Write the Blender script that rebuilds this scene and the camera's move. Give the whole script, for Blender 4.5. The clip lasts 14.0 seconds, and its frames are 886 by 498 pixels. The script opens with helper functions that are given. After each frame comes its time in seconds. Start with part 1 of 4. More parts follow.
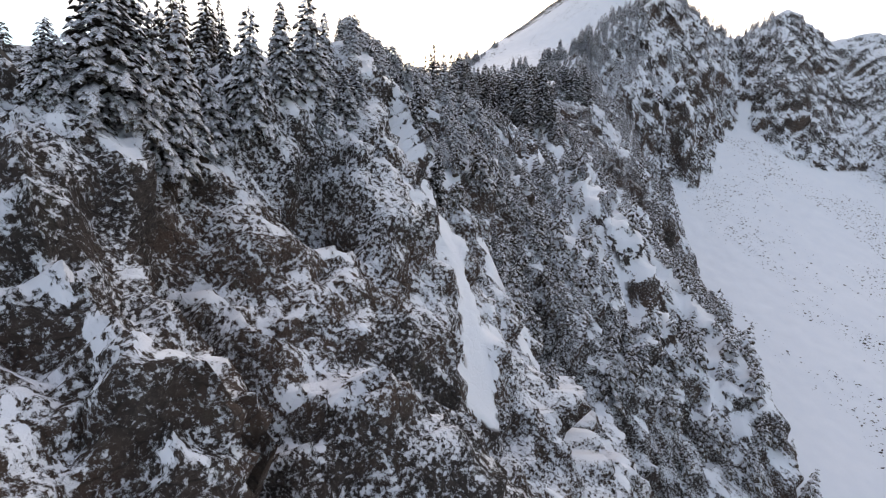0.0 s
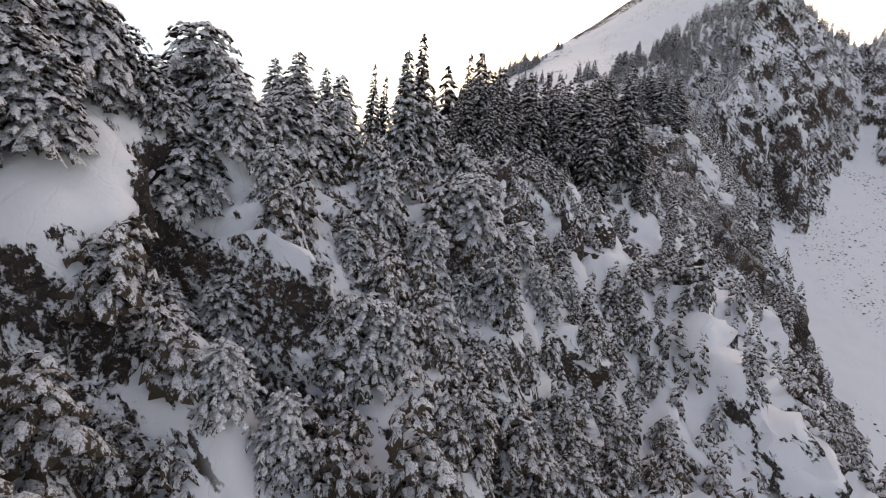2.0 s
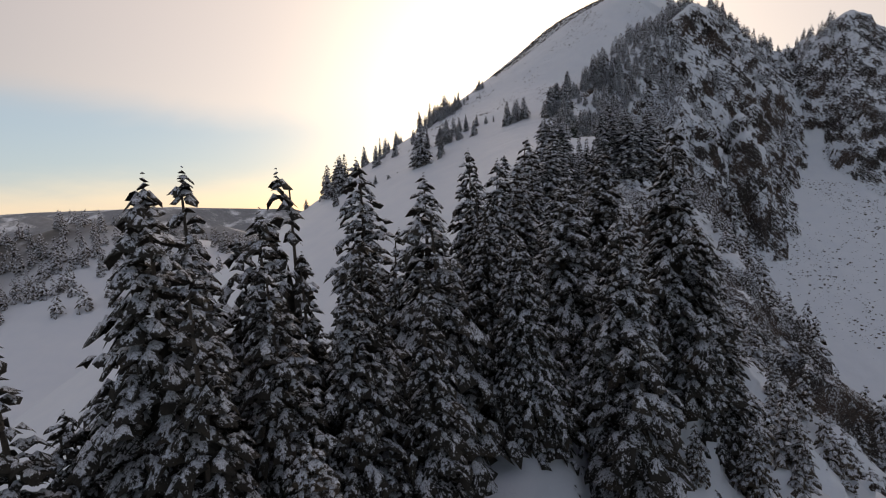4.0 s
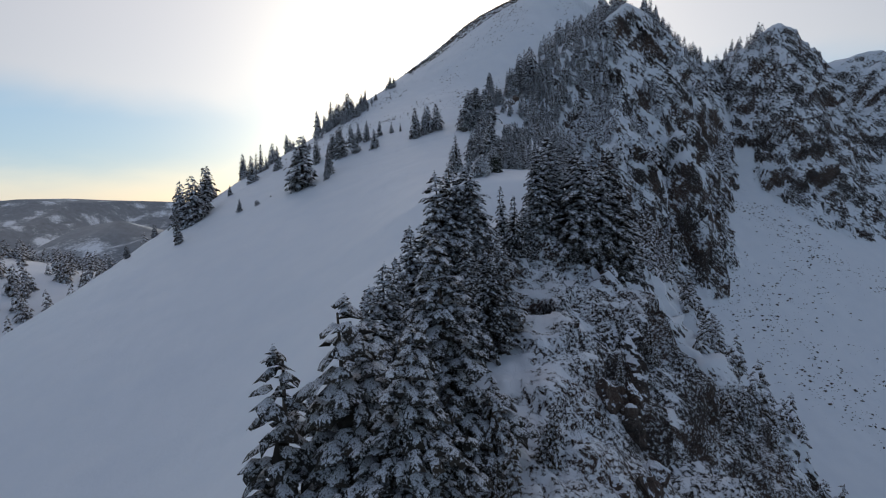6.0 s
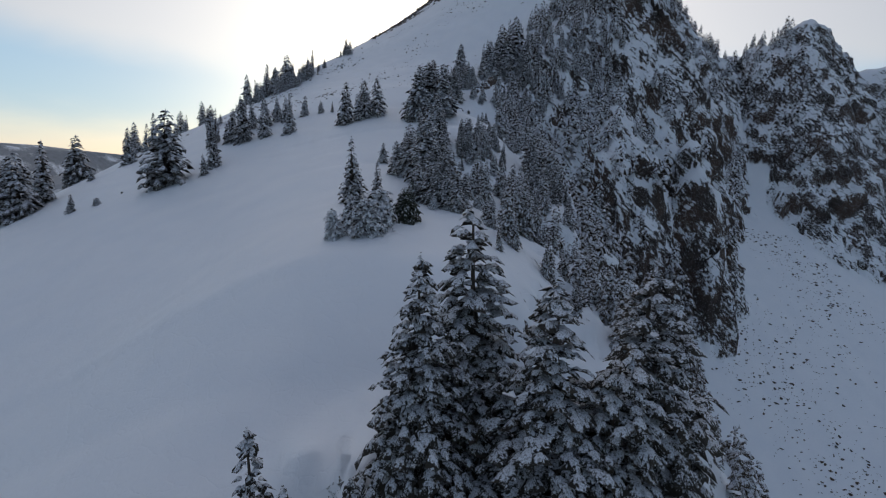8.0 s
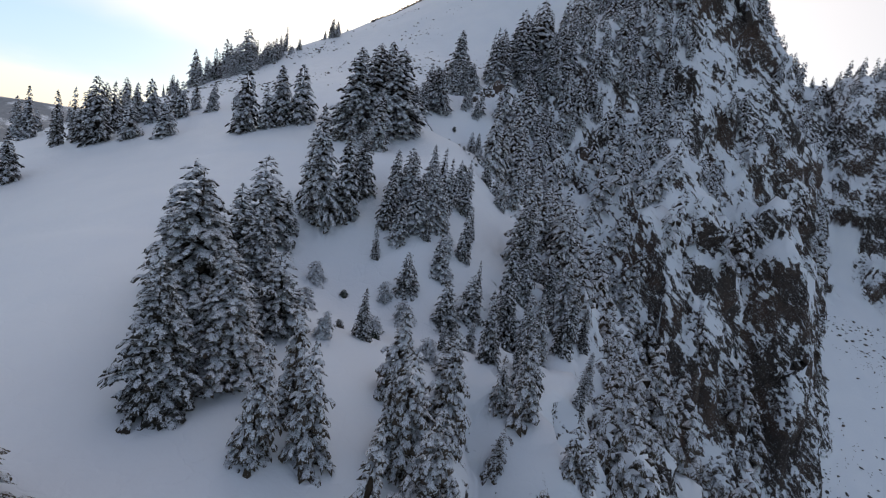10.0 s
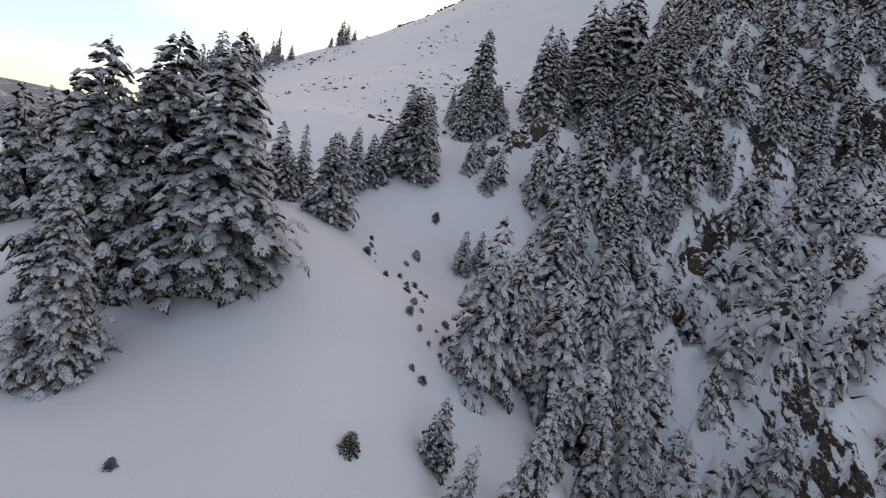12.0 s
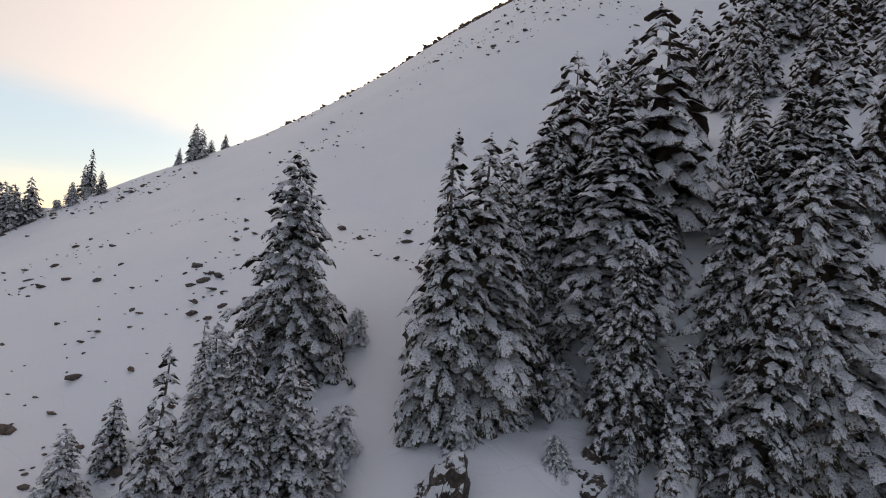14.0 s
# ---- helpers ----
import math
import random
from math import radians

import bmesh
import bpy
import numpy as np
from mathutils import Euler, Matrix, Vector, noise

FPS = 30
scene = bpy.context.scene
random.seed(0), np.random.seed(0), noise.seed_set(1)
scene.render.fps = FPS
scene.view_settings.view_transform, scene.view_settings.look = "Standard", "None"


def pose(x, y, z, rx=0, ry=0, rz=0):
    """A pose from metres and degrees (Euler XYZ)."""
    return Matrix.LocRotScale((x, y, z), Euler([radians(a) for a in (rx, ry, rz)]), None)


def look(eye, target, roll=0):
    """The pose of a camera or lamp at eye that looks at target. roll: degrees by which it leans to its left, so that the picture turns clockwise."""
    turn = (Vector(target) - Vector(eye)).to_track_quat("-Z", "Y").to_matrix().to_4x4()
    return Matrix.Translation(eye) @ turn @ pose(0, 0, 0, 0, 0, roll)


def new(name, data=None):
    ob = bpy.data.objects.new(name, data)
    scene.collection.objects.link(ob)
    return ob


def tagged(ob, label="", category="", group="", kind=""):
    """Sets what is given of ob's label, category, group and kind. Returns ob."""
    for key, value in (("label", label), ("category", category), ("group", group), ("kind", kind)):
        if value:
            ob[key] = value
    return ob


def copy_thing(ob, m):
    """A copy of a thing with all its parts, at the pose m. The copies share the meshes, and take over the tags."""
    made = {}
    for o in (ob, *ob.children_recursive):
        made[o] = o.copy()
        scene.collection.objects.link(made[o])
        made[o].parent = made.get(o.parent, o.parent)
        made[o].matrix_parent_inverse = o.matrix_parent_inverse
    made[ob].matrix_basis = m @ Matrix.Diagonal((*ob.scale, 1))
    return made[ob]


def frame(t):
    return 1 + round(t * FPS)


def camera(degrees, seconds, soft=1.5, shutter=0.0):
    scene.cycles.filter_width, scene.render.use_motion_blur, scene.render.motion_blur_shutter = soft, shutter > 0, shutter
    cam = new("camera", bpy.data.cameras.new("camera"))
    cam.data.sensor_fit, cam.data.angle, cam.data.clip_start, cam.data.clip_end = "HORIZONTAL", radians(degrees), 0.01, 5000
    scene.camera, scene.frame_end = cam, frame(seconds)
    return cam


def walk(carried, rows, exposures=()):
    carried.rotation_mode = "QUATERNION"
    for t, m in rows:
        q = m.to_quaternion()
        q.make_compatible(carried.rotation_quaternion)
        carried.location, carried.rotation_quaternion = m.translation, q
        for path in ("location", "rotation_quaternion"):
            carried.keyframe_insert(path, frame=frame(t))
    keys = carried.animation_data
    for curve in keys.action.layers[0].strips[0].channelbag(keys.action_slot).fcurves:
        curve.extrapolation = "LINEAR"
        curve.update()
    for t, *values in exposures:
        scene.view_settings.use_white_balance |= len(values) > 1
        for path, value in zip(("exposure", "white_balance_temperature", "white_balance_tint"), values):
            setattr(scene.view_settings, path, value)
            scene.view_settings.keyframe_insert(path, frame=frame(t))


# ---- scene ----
cam = camera(84.9, 14.0, soft=1.1)
METRES, EYE, TILT, LEAN, TURN = 240.0, 100.0, -10.0, -2.0, 0.0
ROWS = [
    (0.0, 0.0, 0.0, 0.0, 0.0, 0.0, 0.0),
    (0.5, 0.0072, 0.0343, 0.0135, 2.37, -0.26, -3.08),
    (1.0, 0.0129, 0.0686, 0.0269, 4.09, -0.16, -4.71),
    (1.5, 0.0167, 0.1023, 0.0406, 5.58, -0.28, -5.5),
    (2.0, 0.019, 0.1363, 0.0549, 5.93, -0.19, -4.15),
    (2.5, 0.0209, 0.1704, 0.0694, 4.87, 0.06, -2.14),
    (3.0, 0.0236, 0.2044, 0.0842, 3.08, 1.5, 0.75),
    (3.5, 0.0281, 0.2388, 0.1, 1.5, 3.24, 3.2),
    (4.0, 0.0329, 0.2686, 0.114, 0.65, 4.63, 4.81),
    (6.5, 0.0846, 0.4155, 0.1812, -9.58, 2.39, 4.59),
    (7.0, 0.0983, 0.4446, 0.1923, -10.15, 1.25, 3.18),
    (9.5, 0.1706, 0.5974, 0.2482, -9.19, 0.6, -2.7),
    (10.0, 0.184, 0.629, 0.2609, -8.06, 0.61, -5.07),
    (10.5, 0.1959, 0.6609, 0.2747, -6.09, 0.42, -6.78),
    (11.0, 0.2063, 0.6932, 0.2887, -3.52, 0.53, -8.32),
    (11.5, 0.2148, 0.7256, 0.3031, -1.91, 1.13, -9.04),
    (12.0, 0.2216, 0.7569, 0.3172, -1.21, 1.4, -9.23),
    (12.5, 0.2277, 0.7889, 0.3324, -1.27, 2.71, -8.41),
    (13.0, 0.2337, 0.8203, 0.3492, -2.13, 4.93, -5.94),
    (13.5, 0.2401, 0.8502, 0.3671, -2.79, 7.29, -3.97),
    (14.0, 0.2472, 0.8788, 0.3861, -3.35, 9.68, -2.24),
]
walk(cam, [(t, pose(0, 0, EYE, TILT, LEAN, TURN) @ pose(METRES * x, METRES * y, METRES * z, 90 + pitch, roll, yaw)) for t, x, y, z, yaw, pitch, roll in ROWS],
     [(0.0, 1.08, 7300, 14), (1.0, 1.24, 7700, 17), (1.5, 1.14, 8000, 18), (2.0, 0.9, 8200, 18), (2.5, 0.62, 8300, 18), (3.0, 0.35, 8200, 18), (4.2, -0.24, 7300, 16), (6.5, -0.3, 6050, 9), (9.5, 0.06, 6450, 10), (10.5, 0.44, 6700, 12), (11.5, 0.54, 7250, 14), (12.5, 0.45, 7800, 16), (13.0, 0.25, 8050, 18), (14.0, 0.28, 7800, 17)])

# ---------------------------------------------------------------- sky and sun
SUN_AZIMUTH, SUN_HEIGHT = 8.0, 13.0          # degrees right of +y, degrees above the horizon
sun_way = Vector((math.sin(radians(SUN_AZIMUTH)) * math.cos(radians(SUN_HEIGHT)), math.cos(radians(SUN_AZIMUTH)) * math.cos(radians(SUN_HEIGHT)), math.sin(radians(SUN_HEIGHT))))


class Nodes:
    """Short calls for building a node tree."""

    def __init__(self, tree):
        self.tree = tree
        tree.nodes.clear()

    def add(self, kind, **values):
        node = self.tree.nodes.new(kind)
        for key, value in values.items():
            if key == "ins":
                for slot, v in value.items():
                    self.put(node.inputs[slot], v)
            elif key == "operation":
                node.operation = value
            elif key == "data_type":
                node.data_type = value
            elif key == "blend_type":
                node.blend_type = value
            elif key == "interpolation":
                node.interpolation_type = value
            elif key == "feature":
                node.feature = value
        return node

    def put(self, slot, v):
        if isinstance(v, bpy.types.NodeSocket):
            self.tree.links.new(v, slot)
        else:
            slot.default_value = v

    def math(self, op, a, b=0.0, clamp=False):
        node = self.tree.nodes.new("ShaderNodeMath")
        node.operation, node.use_clamp = op, clamp
        self.put(node.inputs[0], a), self.put(node.inputs[1], b)
        return node.outputs[0]

    def vmath(self, op, a, b=None):
        node = self.tree.nodes.new("ShaderNodeVectorMath")
        node.operation = op
        self.put(node.inputs[0], a)
        if b is not None:
            self.put(node.inputs[1], b)
        return node.outputs["Value" if op in ("DOT_PRODUCT", "LENGTH") else "Vector"]

    def ramp(self, v, a, b, c=0.0, d=1.0):
        node = self.tree.nodes.new("ShaderNodeMapRange")
        node.interpolation_type = "SMOOTHSTEP"
        for n, value in enumerate((v, a, b, c, d)):
            self.put(node.inputs[n], value)
        return node.outputs[0]

    def noise(self, where, scale, detail=4.0, rough=0.55, warp=0.0):
        node = self.tree.nodes.new("ShaderNodeTexNoise")
        self.put(node.inputs["Vector"], where)
        node.inputs["Scale"].default_value, node.inputs["Detail"].default_value = scale, detail
        node.inputs["Roughness"].default_value, node.inputs["Distortion"].default_value = rough, warp
        return node.outputs["Fac"]

    def mix(self, f, a, b):
        node = self.tree.nodes.new("ShaderNodeMix")
        node.data_type = "RGBA"
        self.put(node.inputs[0], f)
        for slot, v in ((node.inputs[6], a), (node.inputs[7], b)):
            self.put(slot, v if isinstance(v, bpy.types.NodeSocket) else (*v, 1.0))
        return node.outputs[2]


world = bpy.data.worlds.new("winter_sky")
scene.world = world
world.use_nodes = True
w = Nodes(world.node_tree)
way = w.add("ShaderNodeTexCoord").outputs["Generated"]
sky = w.add("ShaderNodeTexSky")
sky.sky_type, sky.sun_disc = "NISHITA", False
sky.sun_elevation, sky.sun_rotation = radians(SUN_HEIGHT), radians(SUN_AZIMUTH)
sky.air_density, sky.dust_density, sky.ozone_density = 1.0, 0.6, 1.6
sep = w.add("ShaderNodeSeparateXYZ", ins={0: way})
up = sep.outputs["Z"]
# a high cloud sheet, thin and broken near the horizon, glowing round the hidden sun
flat = w.vmath("DIVIDE", way, w.add("ShaderNodeCombineXYZ", ins={0: w.math("ADD", up, 0.25), 1: w.math("ADD", up, 0.25), 2: 1.0}).outputs[0])
streak = w.noise(flat, 1.3, 4.0, 0.5, 0.3)
cover = w.ramp(w.math("ADD", up, w.math("MULTIPLY", w.math("SUBTRACT", streak, 0.5), 0.12)), 0.15, 0.23)
toward = w.math("MAXIMUM", w.vmath("DOT_PRODUCT", way, tuple(sun_way)), 0.0)
glow = w.math("POWER", toward, 1.8)
core = w.math("POWER", toward, 30.0)
cloud = w.mix(glow, (0.20, 0.225, 0.28), (1.02, 0.90, 0.80))
low = w.ramp(w.math("ADD", up, w.math("MULTIPLY", w.math("SUBTRACT", w.noise(flat, 3.0, 3.0), 0.5), 0.05)), 0.0, 0.10, 1.0, 0.0)
blue = w.mix(low, (0.36, 0.50, 0.64), (0.80, 0.73, 0.64))
blue = w.mix(w.math("POWER", toward, 15.0), blue, (1.05, 0.92, 0.74))
deck = w.mix(cover, blue, cloud)
deck = w.mix(core, deck, (1.9, 1.7, 1.35))
back_sky = w.add("ShaderNodeBackground", ins={"Color": sky.outputs[0], "Strength": 0.05})
back_deck = w.add("ShaderNodeBackground", ins={"Color": deck, "Strength": 0.85})
both = w.add("ShaderNodeAddShader", ins={0: back_sky.outputs[0], 1: back_deck.outputs[0]})
w.add("ShaderNodeOutputWorld", ins={"Surface": both.outputs[0]})

sun = new("sun", bpy.data.lights.new("sun", "SUN"))
sun.data.energy, sun.data.angle, sun.data.color = 0.8, radians(10), (1.0, 0.80, 0.58)
sun.matrix_world = look((0, 0, 0), -sun_way)
scene.view_settings.exposure = 0.0


# ---------------------------------------------------------------- materials
def material(name):
    m = bpy.data.materials.new(name)
    m.use_nodes = True
    return m, Nodes(m.node_tree)


def surface(n, colour, rough, bump=None, bump_size=0.05, spec=0.3, strength=0.6):
    shader = n.add("ShaderNodeBsdfPrincipled", ins={"Base Color": colour, "Roughness": rough, "Specular IOR Level": spec})
    if bump is not None:
        b = n.add("ShaderNodeBump", ins={"Height": bump, "Distance": bump_size, "Strength": strength})
        n.put(shader.inputs["Normal"], b.outputs[0])
    n.add("ShaderNodeOutputMaterial", ins={"Surface": shader.outputs[0]})


SNOW = (0.80, 0.83, 0.90)


def rock_colour(n, where):
    """Dark volcanic rock, jointed, with reddish and lichen-grey patches. Returns colour and relief."""
    big, fine = n.noise(where, 0.12, 4.0, 0.6), n.noise(where, 2.3, 8.0, 0.72)
    c = n.mix(n.ramp(big, 0.42, 0.62), (0.060, 0.050, 0.047), (0.112, 0.076, 0.061))
    c = n.mix(n.ramp(fine, 0.46, 0.80), c, (0.185, 0.155, 0.136))
    c = n.mix(n.ramp(n.noise(where, 9.0, 4.0, 0.8), 0.52, 0.66, 0.0, 0.75), c, (0.22, 0.19, 0.172))
    c = n.mix(n.ramp(n.noise(where, 0.8, 5.0, 0.65), 0.58, 0.72, 0.0, 0.5), c, (0.085, 0.078, 0.056))
    cells = n.add("ShaderNodeTexVoronoi", feature="DISTANCE_TO_EDGE", ins={"Vector": n.vmath("ADD", where, n.vmath("SCALE", n.add("ShaderNodeTexNoise", ins={"Vector": where, "Scale": 0.9, "Detail": 3.0}).outputs["Color"])), "Scale": 0.75})
    joint = n.ramp(cells.outputs["Distance"], 0.0, 0.045, 0.5, 1.0)
    c = n.mix(joint, (0.030, 0.027, 0.026), c)
    height = n.math("ADD", n.math("MULTIPLY", fine, 0.8), n.math("MULTIPLY", joint, 0.35))
    return c, height


def ground_material():
    m, n = material("snowy_mountain_ground")
    geo = n.add("ShaderNodeNewGeometry")
    where = geo.outputs["Position"]
    nz = n.add("ShaderNodeSeparateXYZ", ins={0: geo.outputs["Normal"]}).outputs["Z"]
    rock, fine = rock_colour(n, where)
    rocky = n.add("ShaderNodeAttribute")
    rocky.attribute_name = "rocky"
    zone = rocky.outputs["Fac"]
    # snow lies in streaks along the slabs
    slab = n.add("ShaderNodeCombineXYZ", ins={0: n.math("MULTIPLY", n.vmath("DOT_PRODUCT", where, (0.62, -0.30, -0.72)), 0.38), 1: n.vmath("DOT_PRODUCT", where, (0.44, 0.90, 0.0)), 2: n.vmath("DOT_PRODUCT", where, (0.65, -0.31, 0.69))}).outputs[0]
    patch = n.math("SUBTRACT", n.noise(slab, 0.34, 5.0, 0.62), 0.5)
    mid = n.math("SUBTRACT", n.noise(slab, 1.5, 6.0, 0.72), 0.5)
    dust = n.math("SUBTRACT", n.noise(where, 4.5, 7.0, 0.78), 0.5)
    hold = n.math("ADD", n.math("MULTIPLY", nz, 0.62), n.math("ADD", n.math("MULTIPLY", patch, 0.9), n.math("MULTIPLY", mid, 1.5)))
    hold = n.math("SUBTRACT", hold, n.ramp(zone, 1.0, 2.0, 0.0, 0.42))
    lying = n.ramp(hold, 0.18, 0.22)
    thin = n.math("ADD", n.math("MULTIPLY", n.math("MAXIMUM", nz, 0.0), 0.3), n.math("ADD", n.math("MULTIPLY", mid, 0.7), n.math("MULTIPLY", dust, 2.0)))
    rime = n.ramp(n.math("SUBTRACT", thin, n.math("ADD", n.ramp(zone, 1.0, 1.5, 0.0, -0.09), n.ramp(zone, 1.6, 2.0, 0.0, 0.11))), 0.16, 0.27, 0.0, 0.9)
    snow = n.math("MAXIMUM", n.math("MAXIMUM", lying, rime), n.ramp(zone, 0.05, 0.5, 1.0, 0.0))
    grain = n.noise(where, 9.0, 3.0, 0.6)
    white = n.mix(n.noise(where, 0.22, 3.0), (0.76, 0.80, 0.88), (0.86, 0.88, 0.93))
    colour = n.mix(snow, rock, white)
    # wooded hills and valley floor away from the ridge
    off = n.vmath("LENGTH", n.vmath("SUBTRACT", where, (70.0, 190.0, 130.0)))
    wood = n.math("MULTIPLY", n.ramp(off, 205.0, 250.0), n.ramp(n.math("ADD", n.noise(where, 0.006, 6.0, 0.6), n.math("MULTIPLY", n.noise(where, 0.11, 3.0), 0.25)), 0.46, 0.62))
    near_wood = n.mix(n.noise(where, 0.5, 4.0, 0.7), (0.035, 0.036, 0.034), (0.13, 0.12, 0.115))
    # far woods: snow-specked, with distance haze painted in as a paler blue-grey
    hazy_frosted_wood = n.mix(n.noise(where, 0.03, 5.0, 0.7), (0.11, 0.12, 0.135), (0.34, 0.37, 0.42))
    colour = n.mix(wood, colour, n.mix(n.ramp(off, 450.0, 900.0), near_wood, hazy_frosted_wood))
    relief = n.math("ADD", n.math("MULTIPLY", n.math("ADD", fine, n.noise(where, 0.6, 4.0, 0.6)), n.ramp(snow, 0.0, 1.0, 1.0, 0.05)), n.math("MULTIPLY", snow, 0.12))
    relief = n.math("ADD", relief, n.math("MULTIPLY", grain, 0.01))
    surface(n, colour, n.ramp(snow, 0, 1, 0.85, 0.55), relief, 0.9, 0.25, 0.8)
    return m


def needle_material(name, green, frost):
    """Evergreen sprays, white with rime and snow where they face up."""
    m, n = material(name)
    geo = n.add("ShaderNodeNewGeometry")
    where = geo.outputs["Position"]
    nz = n.add("ShaderNodeSeparateXYZ", ins={0: geo.outputs["Normal"]}).outputs["Z"]
    chance = n.add("ShaderNodeObjectInfo").outputs["Random"]
    tip = n.add("ShaderNodeAttribute")
    tip.attribute_name = "fringe"
    lump = n.math("SUBTRACT", n.noise(where, 2.6, 4.0, 0.65), 0.5)
    hanging = n.vmath("MULTIPLY", where, (1.0, 1.0, 0.4))
    fine = n.math("SUBTRACT", n.noise(hanging, 11.0, 4.0, 0.75), 0.5)
    hold = n.math("ADD", n.math("MULTIPLY", nz, 0.42), n.math("ADD", n.math("MULTIPLY", lump, 1.1), n.math("MULTIPLY", fine, 1.9)))
    hold = n.math("SUBTRACT", hold, n.math("MULTIPLY", tip.outputs["Fac"], 0.52))
    hold = n.math("ADD", hold, n.math("MULTIPLY", n.math("SUBTRACT", chance, 0.5), 0.14))
    # more rime the higher it grows
    hold = n.math("ADD", hold, n.ramp(n.add("ShaderNodeSeparateXYZ", ins={0: where}).outputs["Z"], 112.0, 146.0, 0.0, 0.17))
    snow = n.ramp(hold, 0.52 - frost, 0.66 - frost)
    base = n.mix(n.noise(where, 5.0, 3.0), tuple(c * 0.55 for c in green), tuple(c * 1.5 for c in green))
    base = n.mix(n.math("MAXIMUM", n.ramp(n.noise(where, 0.9, 2.0), 0.5, 0.75, 0, 0.5), n.ramp(chance, 0.78, 0.9, 0.0, 0.75)), base, (0.085, 0.064, 0.046))
    rime = n.mix(n.ramp(n.noise(where, 22.0, 3.0, 0.7), 0.32, 0.56, 0.35, 1.0), base, SNOW)
    surface(n, n.mix(snow, base, rime), 0.75, n.noise(where, 26.0, 3.0, 0.7), 0.05, 0.2, 0.8)
    return m


def bark_material():
    m, n = material("grey_brown_bark")
    where = n.add("ShaderNodeNewGeometry").outputs["Position"]
    c = n.mix(n.noise(where, 7.0, 5.0, 0.65), (0.045, 0.036, 0.030), (0.16, 0.135, 0.115))
    surface(n, c, 0.9, n.noise(where, 14.0, 4.0), 0.04)
    return m


def boulder_material():
    m, n = material("snow_capped_rock")
    geo = n.add("ShaderNodeNewGeometry")
    where = geo.outputs["Position"]
    nz = n.add("ShaderNodeSeparateXYZ", ins={0: geo.outputs["Normal"]}).outputs["Z"]
    rock, fine = rock_colour(n, where)
    hold = n.math("ADD", nz, n.math("MULTIPLY", n.math("SUBTRACT", n.noise(where, 1.8, 5.0, 0.7), 0.5), 1.5))
    snow = n.ramp(hold, 0.45, 0.55)
    surface(n, n.mix(snow, rock, SNOW), n.ramp(snow, 0, 1, 0.85, 0.55), fine, 0.25, 0.25, 0.8)
    return m


def bare_rock_material():
    m, n = material("dark_stone")
    where = n.add("ShaderNodeNewGeometry").outputs["Position"]
    rock, fine = rock_colour(n, where)
    surface(n, rock, 0.85, fine, 0.1)
    return m


BARE_ROCK = bare_rock_material()
GROUND = ground_material()
NEEDLES = needle_material("snowy_fir_needles", (0.036, 0.032, 0.027), 0.47)
LADEN_NEEDLES = needle_material("snow_laden_needles", (0.046, 0.040, 0.033), 0.70)
DARK_NEEDLES = needle_material("dark_fir_needles", (0.034, 0.040, 0.028), 0.26)
BARK = bark_material()
BOULDER = boulder_material()

# ---------------------------------------------------------------- terrain shape
def lattice(ix, iy, iz, k):
    """A fixed pseudo-random number from 0 to 1 for each whole-number cell."""
    h = (ix * 374761 + iy * 668265 + iz * 982451 + k * 127412) & 0xFFFFFF
    h = ((h ^ (h >> 11)) * 1274126177) & 0xFFFFFFF
    h = ((h ^ (h >> 13)) * 2246822519) & 0xFFFFFFFF
    return ((h ^ (h >> 15)) & 0xFFFFFF) / float(0x1000000)


def value_noise(x, y, z=0.0, k=0):
    """Smooth noise, -1 to 1."""
    x, y, z = np.broadcast_arrays(np.asarray(x, float), y, z)
    fx, fy, fz = np.floor(x), np.floor(y), np.floor(z)
    ix, iy, iz = fx.astype(np.int64), fy.astype(np.int64), fz.astype(np.int64)
    tx, ty, tz = x - fx, y - fy, z - fz
    tx, ty, tz = (t * t * t * (t * (t * 6 - 15) + 10) for t in (tx, ty, tz))
    out = 0.0
    for dx in (0, 1):
        for dy in (0, 1):
            for dz in (0, 1):
                w = (tx if dx else 1 - tx) * (ty if dy else 1 - ty) * (tz if dz else 1 - tz)
                out = out + w * lattice(ix + dx, iy + dy, iz + dz, k)
    return out * 2 - 1


def fractal(x, y, z=0.0, k=0, octaves=4, gain=0.5):
    out, a = 0.0, 1.0
    for o in range(octaves):
        out = out + a * value_noise(np.asarray(x) * 2.03 ** o, np.asarray(y) * 2.03 ** o, np.asarray(z) * 2.03 ** o, k + o)
        a *= gain
    return out


def blocks(x, y, z, k=0):
    """Angular broken rock: every cell has a height and a tilt of its own. Returns about -1 to 1."""
    fx, fy, fz = np.floor(x), np.floor(y), np.floor(z)
    ix, iy, iz = fx.astype(np.int64), fy.astype(np.int64), fz.astype(np.int64)
    best, out = np.full(np.shape(x), 1e9), np.zeros(np.shape(x))
    for dx in (-1, 0, 1):
        for dy in (-1, 0, 1):
            for dz in (-1, 0, 1):
                cx, cy, cz = ix + dx, iy + dy, iz + dz
                px, py, pz = (c + lattice(cx, cy, cz, k + n) for n, c in enumerate((cx, cy, cz)))
                ux, uy, uz = x - px, y - py, z - pz
                d = ux * ux + uy * uy + uz * uz
                v = (lattice(cx, cy, cz, k + 3) - 0.5) * 1.2 + sum((lattice(cx, cy, cz, k + 4 + n) - 0.5) * 1.7 * u for n, u in enumerate((ux, uy, uz)))
                near = d < best
                best, out = np.where(near, d, best), np.where(near, v, out)
    return out


def soft_step(a, b, v):
    t = np.clip((v - a) / (b - a), 0, 1)
    return t * t * (3 - 2 * t)


